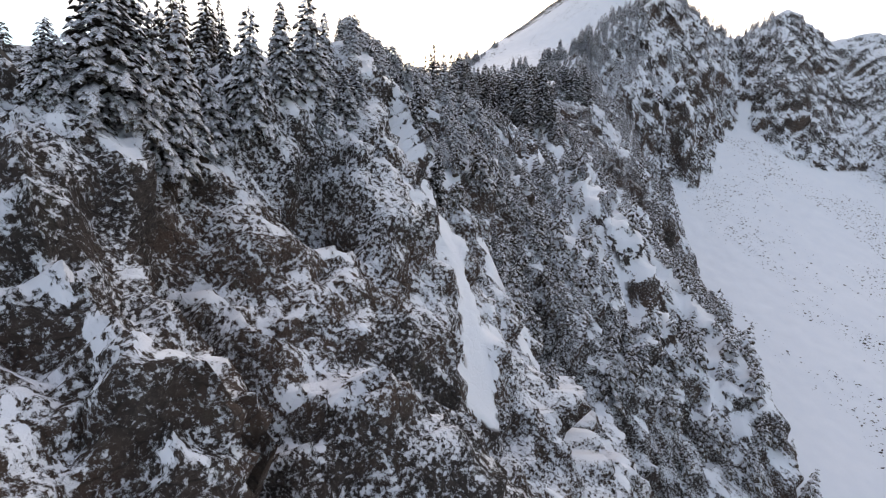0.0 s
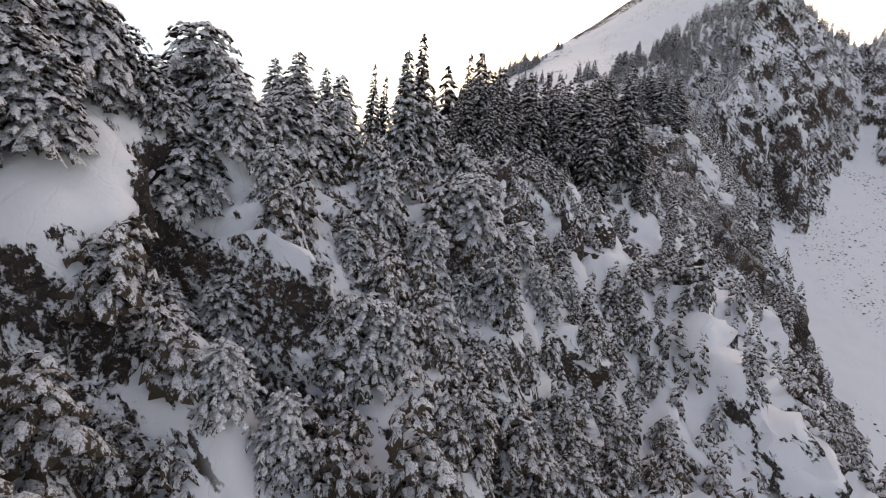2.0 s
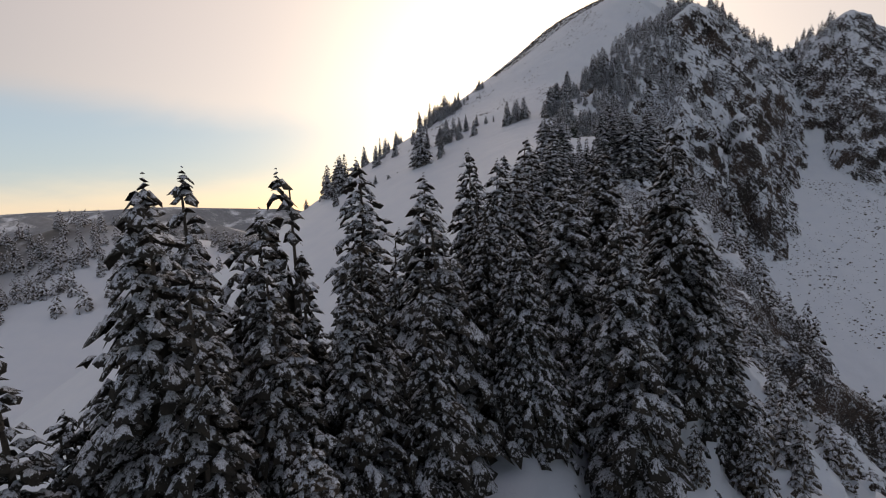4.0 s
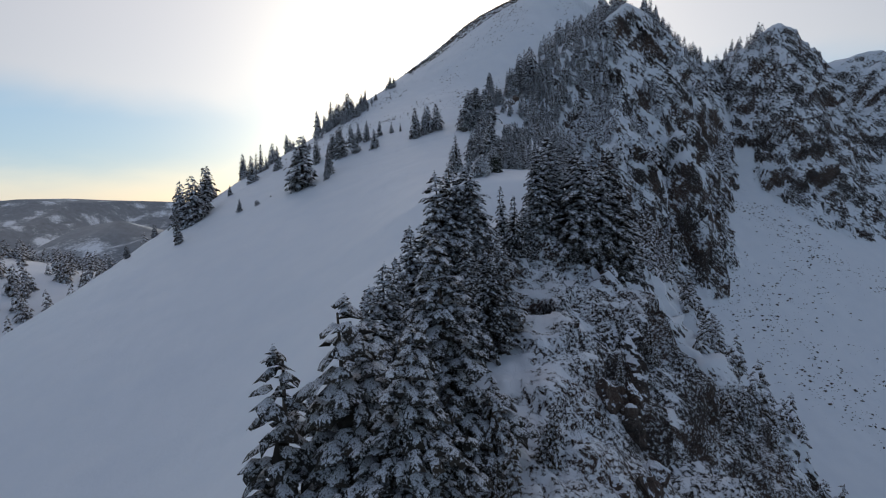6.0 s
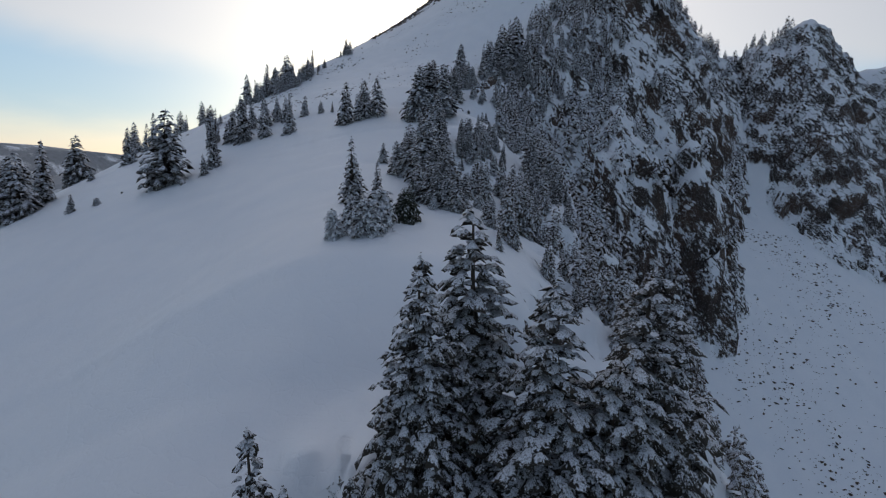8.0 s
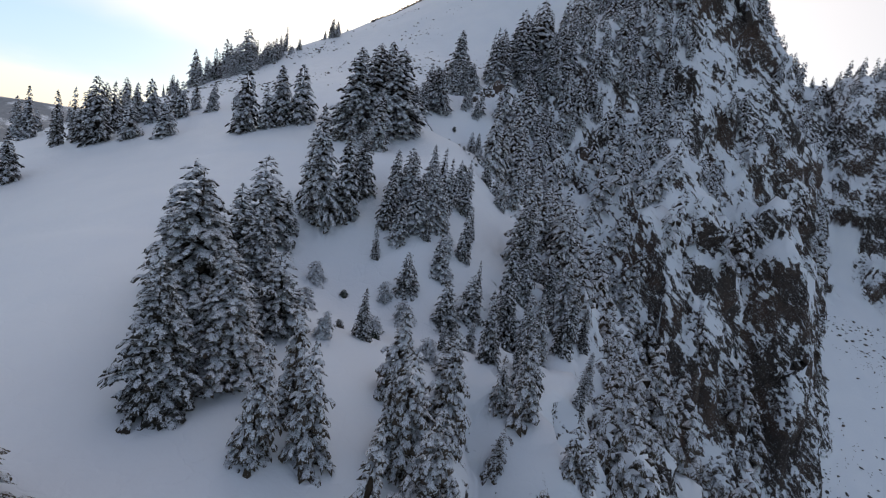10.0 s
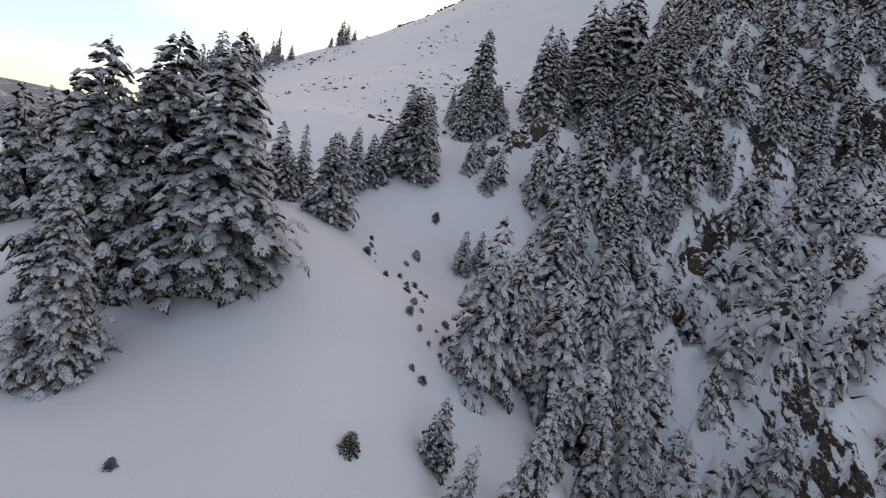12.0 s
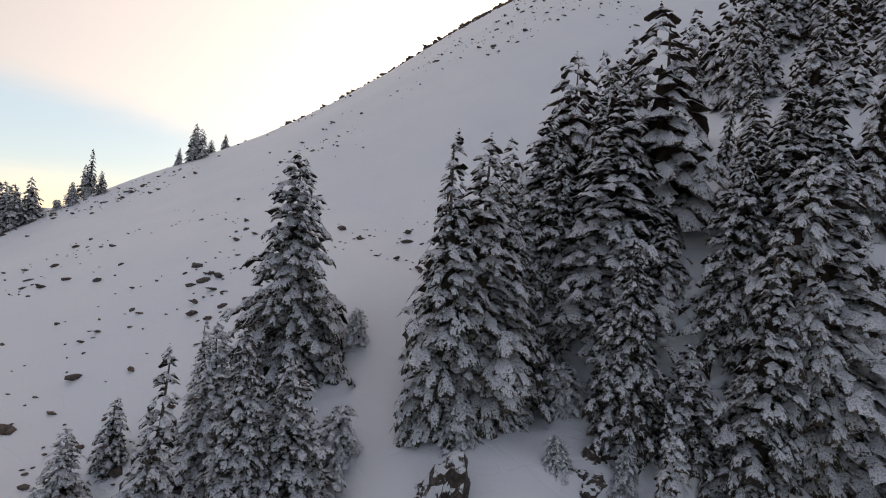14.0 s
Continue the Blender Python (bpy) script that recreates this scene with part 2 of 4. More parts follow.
def soft_ramp(v, w):
    """Zero below zero, then rising, rounded over w."""
    return w * np.logaddexp(0, np.asarray(v) / w)


# the brow where the snow slope breaks into the face: x, y, height, steepness of the face below it
BROW = np.array([
    (-60, -80, 84, 0.8), (-30, -15, 95, 0.8), (-17, 18, 101, 0.95), (-9.2, 37, 107.2, 1.5), (-6.6, 47, 108.8, 1.75), (-4, 55, 107.8, 1.6), (-2, 60, 107.2, 1.45), (3, 70.4, 106.9, 1.3), (5.5, 75.5, 107, 0.95),
    (9, 83, 107, 0.95), (19, 108, 111, 1.1), (28, 130, 116, 1.05), (32, 146, 121.6, 1.2), (34.5, 154, 126.0, 1.25), (36.5, 162, 127.4, 1.25), (39, 172, 128.6, 1.3), (42, 186, 131.5, 1.35),
    (47, 203, 137.5, 1.6), (50, 218, 142, 1.8), (55, 232, 148, 1.9), (63, 240, 154.5, 1.85), (74, 246, 163.5, 1.85),
    (91, 255, 176, 1.9), (103, 254, 185, 3.3), (116, 264, 186, 3.0), (146, 287, 179, 2.3), (167, 298, 176, 1.7)])
# swellings and hollows: x, y, height, reach
SWELLS = ((44.5, 213, 1.8, 5), (42.4, 200.8, 1.3, 4), (41, 188.5, -1.7, 5), (43.5, 184, -1.6, 4), (54.5, 222, -2.6, 4), (51.2, 217.5, -2.2, 4), (62, 240, -2.6, 3.5), (-5.5, 56, 1.0, 5),
          (-7.5, 26, -6.5, 2.4), (2.8, 23.2, -3.0, 4), (-4.6, 28.4, 2.6, 2.2), (12.4, 76.2, 2.2, 3), (17.8, 74.2, 1.6, 2.5), (27.7, 131, -2.8, 1.8), (35.5, 132.5, 2.4, 4), (6.0, 69.4, 1.4, 2.4),
          (45, 315, -4.6, 17), (18, 287, 2.6, 13))
# chutes of drifted snow down the face: width, then x, y from the brow down
CHUTES = ((1.05, ((-4.8, 36.6), (-3.3, 35.5), (-1.5, 34.3), (0.6, 33.0), (1.8, 30.0), (2.6, 26.4))),
          (1.5, ((-1.8, 44.2), (-0.2, 43.8), (2.2, 42.3), (4.4, 40.4), (7.5, 37.0))),
          (2.0, ((14.2, 77.0), (16.0, 74.0), (17.2, 70.0), (19.5, 65.5), (23.0, 60.0))),
          (1.3, ((9.6, 72.2), (11.2, 69.4), (13.0, 66.0), (14.5, 62.0))),
          (0.7, ((3.2, 68.4), (4.2, 66.4), (5.6, 63.2), (8.0, 59.0))),
          (1.9, ((53.5, 206.5), (56.5, 203.0), (60.0, 199.5), (64.0, 195.0))),
          (1.4, ((66.5, 229.5), (69.5, 225.5), (73.0, 220.0), (77.0, 214.0))))
# the crest of the rock knob across the gully
KNOB = np.array([(167, 299, 176, 1.6), (173, 284, 179, 2.2), (181, 279, 187, 2.35), (196, 283, 181, 2.2), (216, 288, 174, 2.0), (236, 284, 180, 1.9), (300, 310, 170, 1.6)])

# the prow that juts from the pillar into the basin
PROW = np.array([(104, 253, 184, 2.6), (114, 246, 166, 3.1)])


def nearest(line, x, y):
    """For each place: distance to the line (minus: on its left), and the line's height and steepness there."""
    best = np.full(np.shape(x), 1e18)
    side, high, steep = np.zeros(np.shape(x)), np.zeros(np.shape(x)), np.zeros(np.shape(x))
    for a, b in zip(line[:-1], line[1:]):
        ex, ey = b[0] - a[0], b[1] - a[1]
        t = np.clip(((x - a[0]) * ex + (y - a[1]) * ey) / (ex * ex + ey * ey), 0, 1)
        dx, dy = x - a[0] - t * ex, y - a[1] - t * ey
        d = dx * dx + dy * dy
        near = d < best
        best = np.where(near, d, best)
        side = np.where(near, np.sign(ey * dx - ex * dy), side)
        high, steep = np.where(near, a[2] + t * (b[2] - a[2]), high), np.where(near, a[3] + t * (b[3] - a[3]), steep)
    return np.sqrt(best) * side, high, steep


def chute(x, y):
    """How far a place lies inside a snow chute, 0 to 1."""
    wander = 0.55 * value_noise(x / 2.3, y / 2.3, 0.0, 71) + 0.35 * value_noise(x / 0.8, y / 0.8, 0.0, 72)
    out = np.zeros(np.shape(x))
    for width, line in CHUTES:
        flat = np.array([(a, b, k, 0.0) for k, (a, b) in enumerate(line)], float)
        d, along, _ = nearest(flat, x, y)
        out = np.maximum(out, 1 - soft_step(0.55, 1.0, np.abs(d) / (width * (0.75 + 0.12 * along)) + 0.5 * wander))
    return out


def snow_slope(x, y):
    """The smooth snow slope on the near side, steepening into the summit dome and rolling over at its far edge."""
    z = 141.8 + 0.312 * (x - 30) + 0.345 * (y - 225)
    z = z + 0.46 * soft_ramp(0.75 * x + 0.66 * y - 209, 5.0)
    z = z - 0.55 * soft_ramp(y - 0.6 * x - 293, 8.0) - 1.2 * soft_ramp(0.5 * x + 0.87 * y - 312, 9.0)
    z = z - 1.5 * soft_ramp(x - 112, 8.0)
    edge = -(x + 50) * 0.90 + (y - 190) * 0.44
    return z - 0.5 * soft_ramp(edge, 12.0)


def basin(x, y):
    z = 58.6 - 0.12 * (x - 137) + 0.86 * (y - 181)
    z = 70 + soft_ramp(z - 70, 8.0) - 0.62 * soft_ramp(70 - z, 8.0)
    return z - 1.4 * soft_ramp(y - 0.3 * (x - 150) - 268, 5.0) - 0.1 * soft_ramp(x - 175, 10.0)


def distance_hills(x, y):
    """Valley floor and far hills."""
    away = np.hypot(x - 60, y - 200)
    n = fractal(x / 620, y / 620, 0.0, 50, 5)
    return -120 + n * (30 + 0.055 * np.minimum(away, 3000)) + 0.05 * np.maximum(away - 900, 0)


def height(x, y):
    """The ground's height before rock relief, and how much of the face's rock is there (0 to 1)."""
    d, high, steep = nearest(BROW, x, y)
    d = np.where(d > 6, d + (3.2 * value_noise(x / 11, y / 11, 0.0, 17) + 1.5 * value_noise(x / 4, y / 4, 0.0, 18)) * soft_step(6, 20, d), d)
    away = np.abs(d)
    keep = np.exp(-(np.maximum(away - 3, 0) / (17.0 + 10 * soft_step(42, 54, y) * (1 - soft_step(72, 84, y)))) ** 2)
    base = snow_slope(x, y)
    left = base + (high - base) * keep
    shelf = (0.7 * soft_step(146, 158, y) + 0.3 * soft_step(186, 200, y)) * (1 - soft_step(226, 238, y))
    w = 2.5 + 9 * shelf
    face = high - steep * (np.sqrt(away * away + w * w) - w) - 0.02 * np.maximum(away - 24, 0) ** 2
    z = np.where(d < 0, left, face)
    kd, kh, ks = nearest(KNOB, x, y)
    knob = kh - ks * (np.sqrt(kd * kd + 9) - 3)
    pd, ph, ps = nearest(PROW, x, y)
    z = np.maximum(z, np.where(d > 0, ph - ps * np.abs(pd), -1e3))
    rock = np.where(d > 0, soft_step(0.0, 5.0, d - 7 * shelf), 0.0)
    near_rock = soft_step(104, 110, y) * (1 - soft_step(140, 150, y))
    rock = np.maximum(rock, 0.85 * near_rock * soft_step(-5.0, -1.0, d + 1.6 * value_noise(x / 4, y / 4, 0.0, 19)))
    crest_rock = soft_step(10, 16, y) * (1 - soft_step(40, 46, y))
    rock = np.maximum(rock, 0.9 * crest_rock * soft_step(-4.0, 0.5, d + 2.2 * value_noise(x / 5, y / 5, 0.0, 20)))
    rock = np.where(knob > z, 1.0, rock)
    gully = np.abs(x - 150 - 0.32 * (y - 245)) + 3.5 * value_noise(x / 5, y / 5, 0.0, 15) + 2.0 * value_noise(x / 1.7, y / 1.7, 0.0, 16) + 0.12 * (y - 245)
    rock = rock * np.where((y > 238) & (y < 286) & (x > 130), soft_step(4.0, 6.0, gully), 1.0)
    z = np.maximum(z, knob)
    low = np.where(d > 0, basin(x, y), -1e3)
    rock = rock * soft_step(-1.0, 2.0, z - low)
    z = np.where(d > 0, low + soft_ramp(z - low, 0.7), z)
    hill = 119 - 0.42 * np.sqrt(((x + 158) / 1.5) ** 2 + (y - 292) ** 2 + 100)
    z = np.maximum(z, hill)
    for sx, sy, rise, reach in SWELLS:
        z = z + rise * np.exp(-((x - sx) ** 2 + (y - sy) ** 2) / reach ** 2)
    hollow = chute(x, y)
    z, rock = z - 0.5 * hollow, rock * (1 - hollow)
    far = soft_step(260, 620, np.hypot(x - 80, y - 200))
    return z * (1 - far) + distance_hills(x, y) * far, rock * (1 - far)

from mathutils.bvhtree import BVHTree

# ---------------------------------------------------------------- helpers for meshes
def mesh_from(name, verts, faces, mat, smooth=False, fringe=None):
    """A mesh from numpy arrays: verts (n, 3), faces (m, 3 or 4) and, for foliage, each place's nearness to a needle tip."""
    me = bpy.data.meshes.new(name)
    verts, faces = np.asarray(verts, np.float32), np.asarray(faces, np.int32)
    k = faces.shape[1]
    me.vertices.add(len(verts)), me.loops.add(faces.size), me.polygons.add(len(faces))
    me.vertices.foreach_set("co", verts.ravel())
    me.loops.foreach_set("vertex_index", faces.ravel())
    me.polygons.foreach_set("loop_start", np.arange(0, faces.size, k, dtype=np.int32))
    me.polygons.foreach_set("use_smooth", np.full(len(faces), smooth))
    me.update(calc_edges=True)
    me.validate()
    if fringe is not None:
        me.attributes.new("fringe", "FLOAT", "POINT").data.foreach_set("value", np.asarray(fringe, np.float32))
    me.materials.append(mat)
    return me


def child(name, data, parent, label=""):
    ob = new(name, data)
    ob.parent = parent
    return tagged(ob, label)


def spread(bands, far_a, far_b, grow=1.16):
    """Grid lines: even in each band (from, to, step), then ever wider out to far_a and far_b."""
    mid = np.concatenate([np.arange(a, b, step) for a, b, step in bands])
    right, left, s = [mid[-1]], [mid[0]], bands[-1][2]
    while right[-1] < far_b:
        s *= grow
        right.append(right[-1] + s)
    s = bands[0][2]
    while left[-1] > far_a:
        s *= grow
        left.append(left[-1] - s)
    return np.concatenate([left[:0:-1], mid, right[1:]])


def relief(x, y):
    """The finished ground: place of each grid point with its rock relief."""
    z, rock = height(x, y)
    e = 1.0
    zx, zy = height(x + e, y)[0] - z, height(x, y + e)[0] - z
    length = np.sqrt(zx * zx + zy * zy + 1)
    nx, ny, nz = -zx / length, -zy / length, 1 / length
    near = np.hypot(x - 60, y - 160) < 330
    out = 0.35 * fractal(x / 24, y / 24, 0, 7, 3) + 0.06 * fractal(x / 3.1, y / 3.1, 0, 9, 2)
    out = np.where(near, out, 0)
    m = (rock > 0.02) & near
    px, py, pz = x[m], y[m], z[m]
    warp = [2.2 * fractal(px / 9, py / 9, pz / 9, k, 3) for k in (21, 31, 36)]
    # slabs run down the face, so the cells are long in its fall line
    along, across = 0.62 * px - 0.30 * py - 0.72 * pz, 0.44 * px + 0.90 * py
    depth = 0.65 * px - 0.31 * py + 0.69 * pz
    wx, wy, wz = along * 0.34 + warp[0], across + 0.25 * along + warp[1], 0.25 * depth + warp[2]
    bump = 1.7 * blocks(wx / 10, wy / 11, wz / 11, 3) + 1.15 * blocks(wx / 4.3, wy / 4.3, wz / 4.3, 13) + 0.55 * blocks(wx / 1.7, wy / 1.8, wz / 1.8, 23)
    ridge = 1 - np.abs(fractal(wx / 16, wy / 7, wz / 16, 61, 4))
    bump = bump + 1.6 * (ridge - 0.55) + 0.55 * fractal(px / 2.6, py / 2.6, pz / 2.6, 41, 4, 0.6)
    near_face = 1 - soft_step(58, 72, py)
    bump = bump + 0.26 * near_face * blocks(wx / 0.75, wy / 0.8, wz / 0.8, 33)
    out = out.copy()
    out[m] = out[m] * (1 - rock[m]) + bump * rock[m]
    return x + nx * out, y + ny * out, z + nz * out, rock


def build_ground():
    gx = spread(((-34, -20, 0.6), (-20, 30, 0.36), (30, 110, 0.55), (110, 205, 0.95)), -4300, 4300)
    gy = spread(((4, 62, 0.36), (62, 296, 0.68)), -4300, 4300)
    x, y = np.meshgrid(gx, gy)
    px, py, pz, rock = relief(x, y)
    rows, cols = x.shape
    i = np.arange(rows * cols).reshape(rows, cols)
    faces = np.stack([i[:-1, :-1], i[:-1, 1:], i[1:, 1:], i[1:, :-1]], -1).reshape(-1, 4)
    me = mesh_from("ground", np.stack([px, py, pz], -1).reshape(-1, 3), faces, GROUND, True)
    me.attributes.new("rocky", "FLOAT", "POINT").data.foreach_set("value", (rock * (1 + 0.25 * soft_step(150, 165, x) + 0.55 * (1 - soft_step(50, 66, y)) + 0.45 * (1 - soft_step(18, 32, y)) + 1.1 * soft_step(104, 110, y) * (1 - soft_step(138, 148, y)))).ravel().astype(np.float32))
    return tagged(new("ground", me), "snow-covered mountain ridge with dark broken rock faces", "mountain", kind="structure")


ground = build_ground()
GROUND_TREE = BVHTree.FromPolygons([v.co[:] for v in ground.data.vertices], [p.vertices[:] for p in ground.data.polygons])


def ground_at(x, y):
    """The finished ground's height at a place."""
    place = GROUND_TREE.ray_cast(Vector((x, y, 900)), Vector((0, 0, -1)))[0]
    return place.z if place else -100.0

# ---------------------------------------------------------------- trees
def conifer_mesh(seed, high, radius, branches, pads, rim, size, round_top=0.7, gap=0.0):
    """Crown of a snowy mountain fir: drooping branches, each a chain of bowed snow-laden pads of twigs. Returns places, faces and how near each place is to a needle tip."""
    rnd = random.Random(seed)
    verts, faces, fringe = [], [], []

    def pad(root, turn, r, droop):
        """A bowed pad of twigs with a ragged hanging rim, longer outwards."""
        first = len(verts)
        out, across = (math.cos(turn), math.sin(turn)), (-math.sin(turn), math.cos(turn))
        verts.append((root.x, root.y, root.z + r * rnd.uniform(0.18, 0.4)))
        fringe.append(0.0)
        for k in range(rim):
            a = 2 * math.pi * (k + rnd.uniform(-0.3, 0.3)) / rim
            q = r * (rnd.uniform(0.9, 1.4) if k % 2 else rnd.uniform(0.55, 0.9))
            u, v = q * (1.25 if math.cos(a) > 0 else 0.8) * math.cos(a), 0.9 * q * math.sin(a)
            fall = droop * (q * rnd.uniform(0.3, 0.9) + 0.6 * u)
            verts.append((root.x + out[0] * u + across[0] * v, root.y + out[1] * u + across[1] * v, root.z - fall))
            fringe.append(rnd.uniform(0.8, 1.15) if k % 2 else rnd.uniform(0.45, 0.8))
        faces.extend((first, first + 1 + k, first + 1 + (k + 1) % rim) for k in range(rim))

    lean = Vector((rnd.uniform(-0.025, 0.025), rnd.uniform(-0.025, 0.025), 0))
    lobes = [rnd.uniform(0.66, 1.14) for _ in range(40)]
    tiers = [rnd.uniform(0.78, 1.12) for _ in range(40)]

    def outline(f):
        return radius * ((1 - f) ** round_top * 0.985 + 0.015) * (1.0 if f > 0.12 else 0.7 + 2.5 * f)

    # heights of the branches: as many to each share of the crown's surface, loosely gathered in tiers
    steps = np.linspace(0.0, 0.98, 200)
    share = np.cumsum([outline(f) ** 0.9 + 0.40 * radius for f in steps])
    heights = np.interp((np.arange(branches) + 0.5) / branches * share[-1], share, steps)
    turn = rnd.random() * 6
    for f in heights:
        turn += 2.39996 + rnd.uniform(-0.4, 0.4)
        if rnd.random() < gap:
            continue
        tier = int(f * 19)
        f = min(max(0.25 * (tier + 0.5) / 19 + 0.75 * f + rnd.uniform(-0.018, 0.018), 0.0), 0.985)
        long = outline(f) * rnd.uniform(0.75, 1.12) * lobes[(int(turn / 0.9) % 7) * 5 + int(f * 4.99)] * tiers[tier]
        out = Vector((math.cos(turn), math.sin(turn), 0))
        base = Vector((0, 0, high * (0.02 + 0.965 * f))) + lean * high * f
        drop, rise = rnd.uniform(0.5, 1.0) * (1 - 0.5 * f), 0.14 + 0.18 * f ** 3

        def along(t):
            return base + out * (long * t) + Vector((0, 0, long * (rise * t - drop * t * t + 0.12 * t ** 4)))

        r = size * high * (1.12 - 0.55 * f)
        count = max(1, min(pads, round(0.85 * long / r)))
        for j in range(count):
            t = max(0.2, 0.97 - 0.8 * j / max(count, 1)) - rnd.uniform(0.0, 0.1)
            hand = rnd.uniform(0.35, 1.0) * rnd.choice((-1, 1)) if j else 0.0
            root = along(t) + Vector((-out.y, out.x, 0)) * (r * rnd.uniform(-0.7, 0.7))
            pad(root, turn + hand, r * rnd.uniform(0.75, 1.25) * (1.0 if j else 0.9), rnd.uniform(0.8, 1.4) * (1 - 0.35 * f) * (1.0 if j else 1.5))
    # the leading shoot
    for k in range(6):
        pad(Vector((lean.x * high, lean.y * high, high * (0.992 - 0.011 * k))), turn + 2.1 * k, high * (0.004 + 0.0032 * k), 0.8)
    if rim < 6:
        return np.array(verts), np.array(faces), np.array(fringe)
    # the shaded core of twigs round the trunk
    first, sides, rings = len(verts), 6, 7
    for r in range(rings):
        g = r / (rings - 1) * 0.7
        for s in range(sides):
            a, q = 2 * math.pi * s / sides + r, outline(g) * rnd.uniform(0.10, 0.34) * (1 if r < rings - 1 else 0.1)
            verts.append((q * math.cos(a) + lean.x * high * g, q * math.sin(a) + lean.y * high * g, high * (0.02 + g)))
            fringe.append(1.1)
    for r in range(rings - 1):
        for s in range(sides):
            a, b = first + r * sides + s, first + r * sides + (s + 1) % sides
            faces.extend(((a, b, b + sides), (a, b + sides, a + sides)))
    return np.array(verts), np.array(faces), np.array(fringe)


def trunk_mesh(high, thick, sides=6):
    bm = bmesh.new()
    rings = []
    for f in (0.0, 0.05, 0.35, 0.7, 0.93):
        r = thick * (1.35 if f == 0 else 1.0) * (1 - f) ** 0.9 + 0.012
        zz = -0.8 if f == 0 else high * f
        rings.append([bm.verts.new((r * math.cos(a), r * math.sin(a), zz)) for a in (2 * math.pi * k / sides for k in range(sides))])
    for lo, hi in zip(rings, rings[1:]):
        for k in range(sides):
            bm.faces.new((lo[k], lo[(k + 1) % sides], hi[(k + 1) % sides], hi[k]))
    bm.faces.new(rings[-1])
    me = bpy.data.meshes.new("trunk")
    bm.to_mesh(me)
    bm.free()
    me.materials.append(BARK)
    return me


def conifer(name, label, seed, radius, branches, pads, rim, size, mat, round_top=0.7, gap=0.0, high=10):
    root = tagged(new(name), label, "tree", "firs on the ridge")
    v, f, fringe = conifer_mesh(seed, high, radius, branches, pads, rim, size, round_top, gap)
    child("crown", mesh_from("crown", v, f, mat, True, fringe), root)
    child("trunk", trunk_mesh(high, 0.010 * high + 0.01), root)
    root.location = (0, -300, -500)
    return root


# kinds, each ten metres high, copied with a scale of their own
TALL = "tall narrow snow-dusted fir standing in mountain snow"
FULL = "broad snow-laden fir with drooping tiered branches"
SMALL = "small frosted fir clinging to the snowy rock face"
RIMED = "fir thickly frosted with pale rime on the rocky crest"
DWARF = "low wind-bent dwarf fir bowed under thick snow"
KINDS = {
    "fine": [conifer("fir_tree", FULL, 11, 2.4, 260, 6, 6, 0.027, NEEDLES, 0.80), conifer("fir_tree", FULL, 12, 2.1, 250, 6, 6, 0.027, NEEDLES, 0.72),
             conifer("fir_tree", TALL, 13, 1.6, 200, 5, 6, 0.025, NEEDLES, 0.90, 0.05), conifer("fir_tree", FULL, 14, 2.7, 280, 6, 6, 0.029, NEEDLES, 0.66)],
    "rimed": [conifer("fir_tree", RIMED, 15, 2.6, 200, 5, 6, 0.034, LADEN_NEEDLES, 0.70), conifer("fir_tree", RIMED, 16, 2.2, 190, 5, 6, 0.033, LADEN_NEEDLES, 0.76), conifer("fir_tree", RIMED, 17, 3.0, 210, 5, 6, 0.036, LADEN_NEEDLES, 0.66)],
    "mid": [conifer("fir_tree", FULL, 21, 2.4, 115, 3, 6, 0.045, NEEDLES, 0.80), conifer("fir_tree", FULL, 22, 2.1, 110, 3, 6, 0.044, NEEDLES, 0.72),
            conifer("fir_tree", TALL, 23, 1.6, 100, 3, 6, 0.040, NEEDLES, 0.88), conifer("fir_tree", FULL, 24, 2.7, 120, 3, 6, 0.046, NEEDLES, 0.66)],
    "shrub": [conifer("dwarf_fir", DWARF, 51, 6.5, 140, 5, 6, 0.078, LADEN_NEEDLES, 0.42), conifer("dwarf_fir", DWARF, 52, 5.5, 135, 5, 6, 0.072, LADEN_NEEDLES, 0.40), conifer("dwarf_fir", DWARF, 54, 4.6, 125, 5, 6, 0.066, LADEN_NEEDLES, 0.5)],
    "bush": [conifer("dwarf_fir", DWARF, 56, 6.0, 42, 3, 5, 0.15, LADEN_NEEDLES, 0.42), conifer("dwarf_fir", DWARF, 57, 5.0, 40, 3, 5, 0.14, LADEN_NEEDLES, 0.5)],
    "dark": [conifer("dwarf_fir", "low dark green dwarf fir with patches of snow", 53, 7.5, 150, 6, 6, 0.085, DARK_NEEDLES, 0.45)],
    "low": [conifer("fir_tree", SMALL, 41, 3.2, 64, 2, 5, 0.075, NEEDLES, 0.70), conifer("fir_tree", SMALL, 42, 2.7, 60, 2, 5, 0.07, NEEDLES, 0.74), conifer("fir_tree", SMALL, 43, 2.2, 56, 2, 5, 0.066, NEEDLES, 0.82)],
    "far": [conifer("fir_tree", SMALL, 46, 3.0, 34, 1, 5, 0.11, NEEDLES, 0.72), conifer("fir_tree", SMALL, 47, 2.3, 32, 1, 5, 0.10, NEEDLES, 0.8)],
}

rng = random.Random(5)
TAKEN = []


def tree_pose(x, y, high, tilt, wide=1.0, sink=0.12):
    s = high / 9.8
    w = s * wide * rng.uniform(0.9, 1.15)
    turn = Euler((radians(rng.uniform(-tilt, tilt)), radians(rng.uniform(-tilt, tilt)), rng.uniform(0, 6.28)))
    return Matrix.LocRotScale((x, y, ground_at(x, y) - sink), turn, (w, w, s))


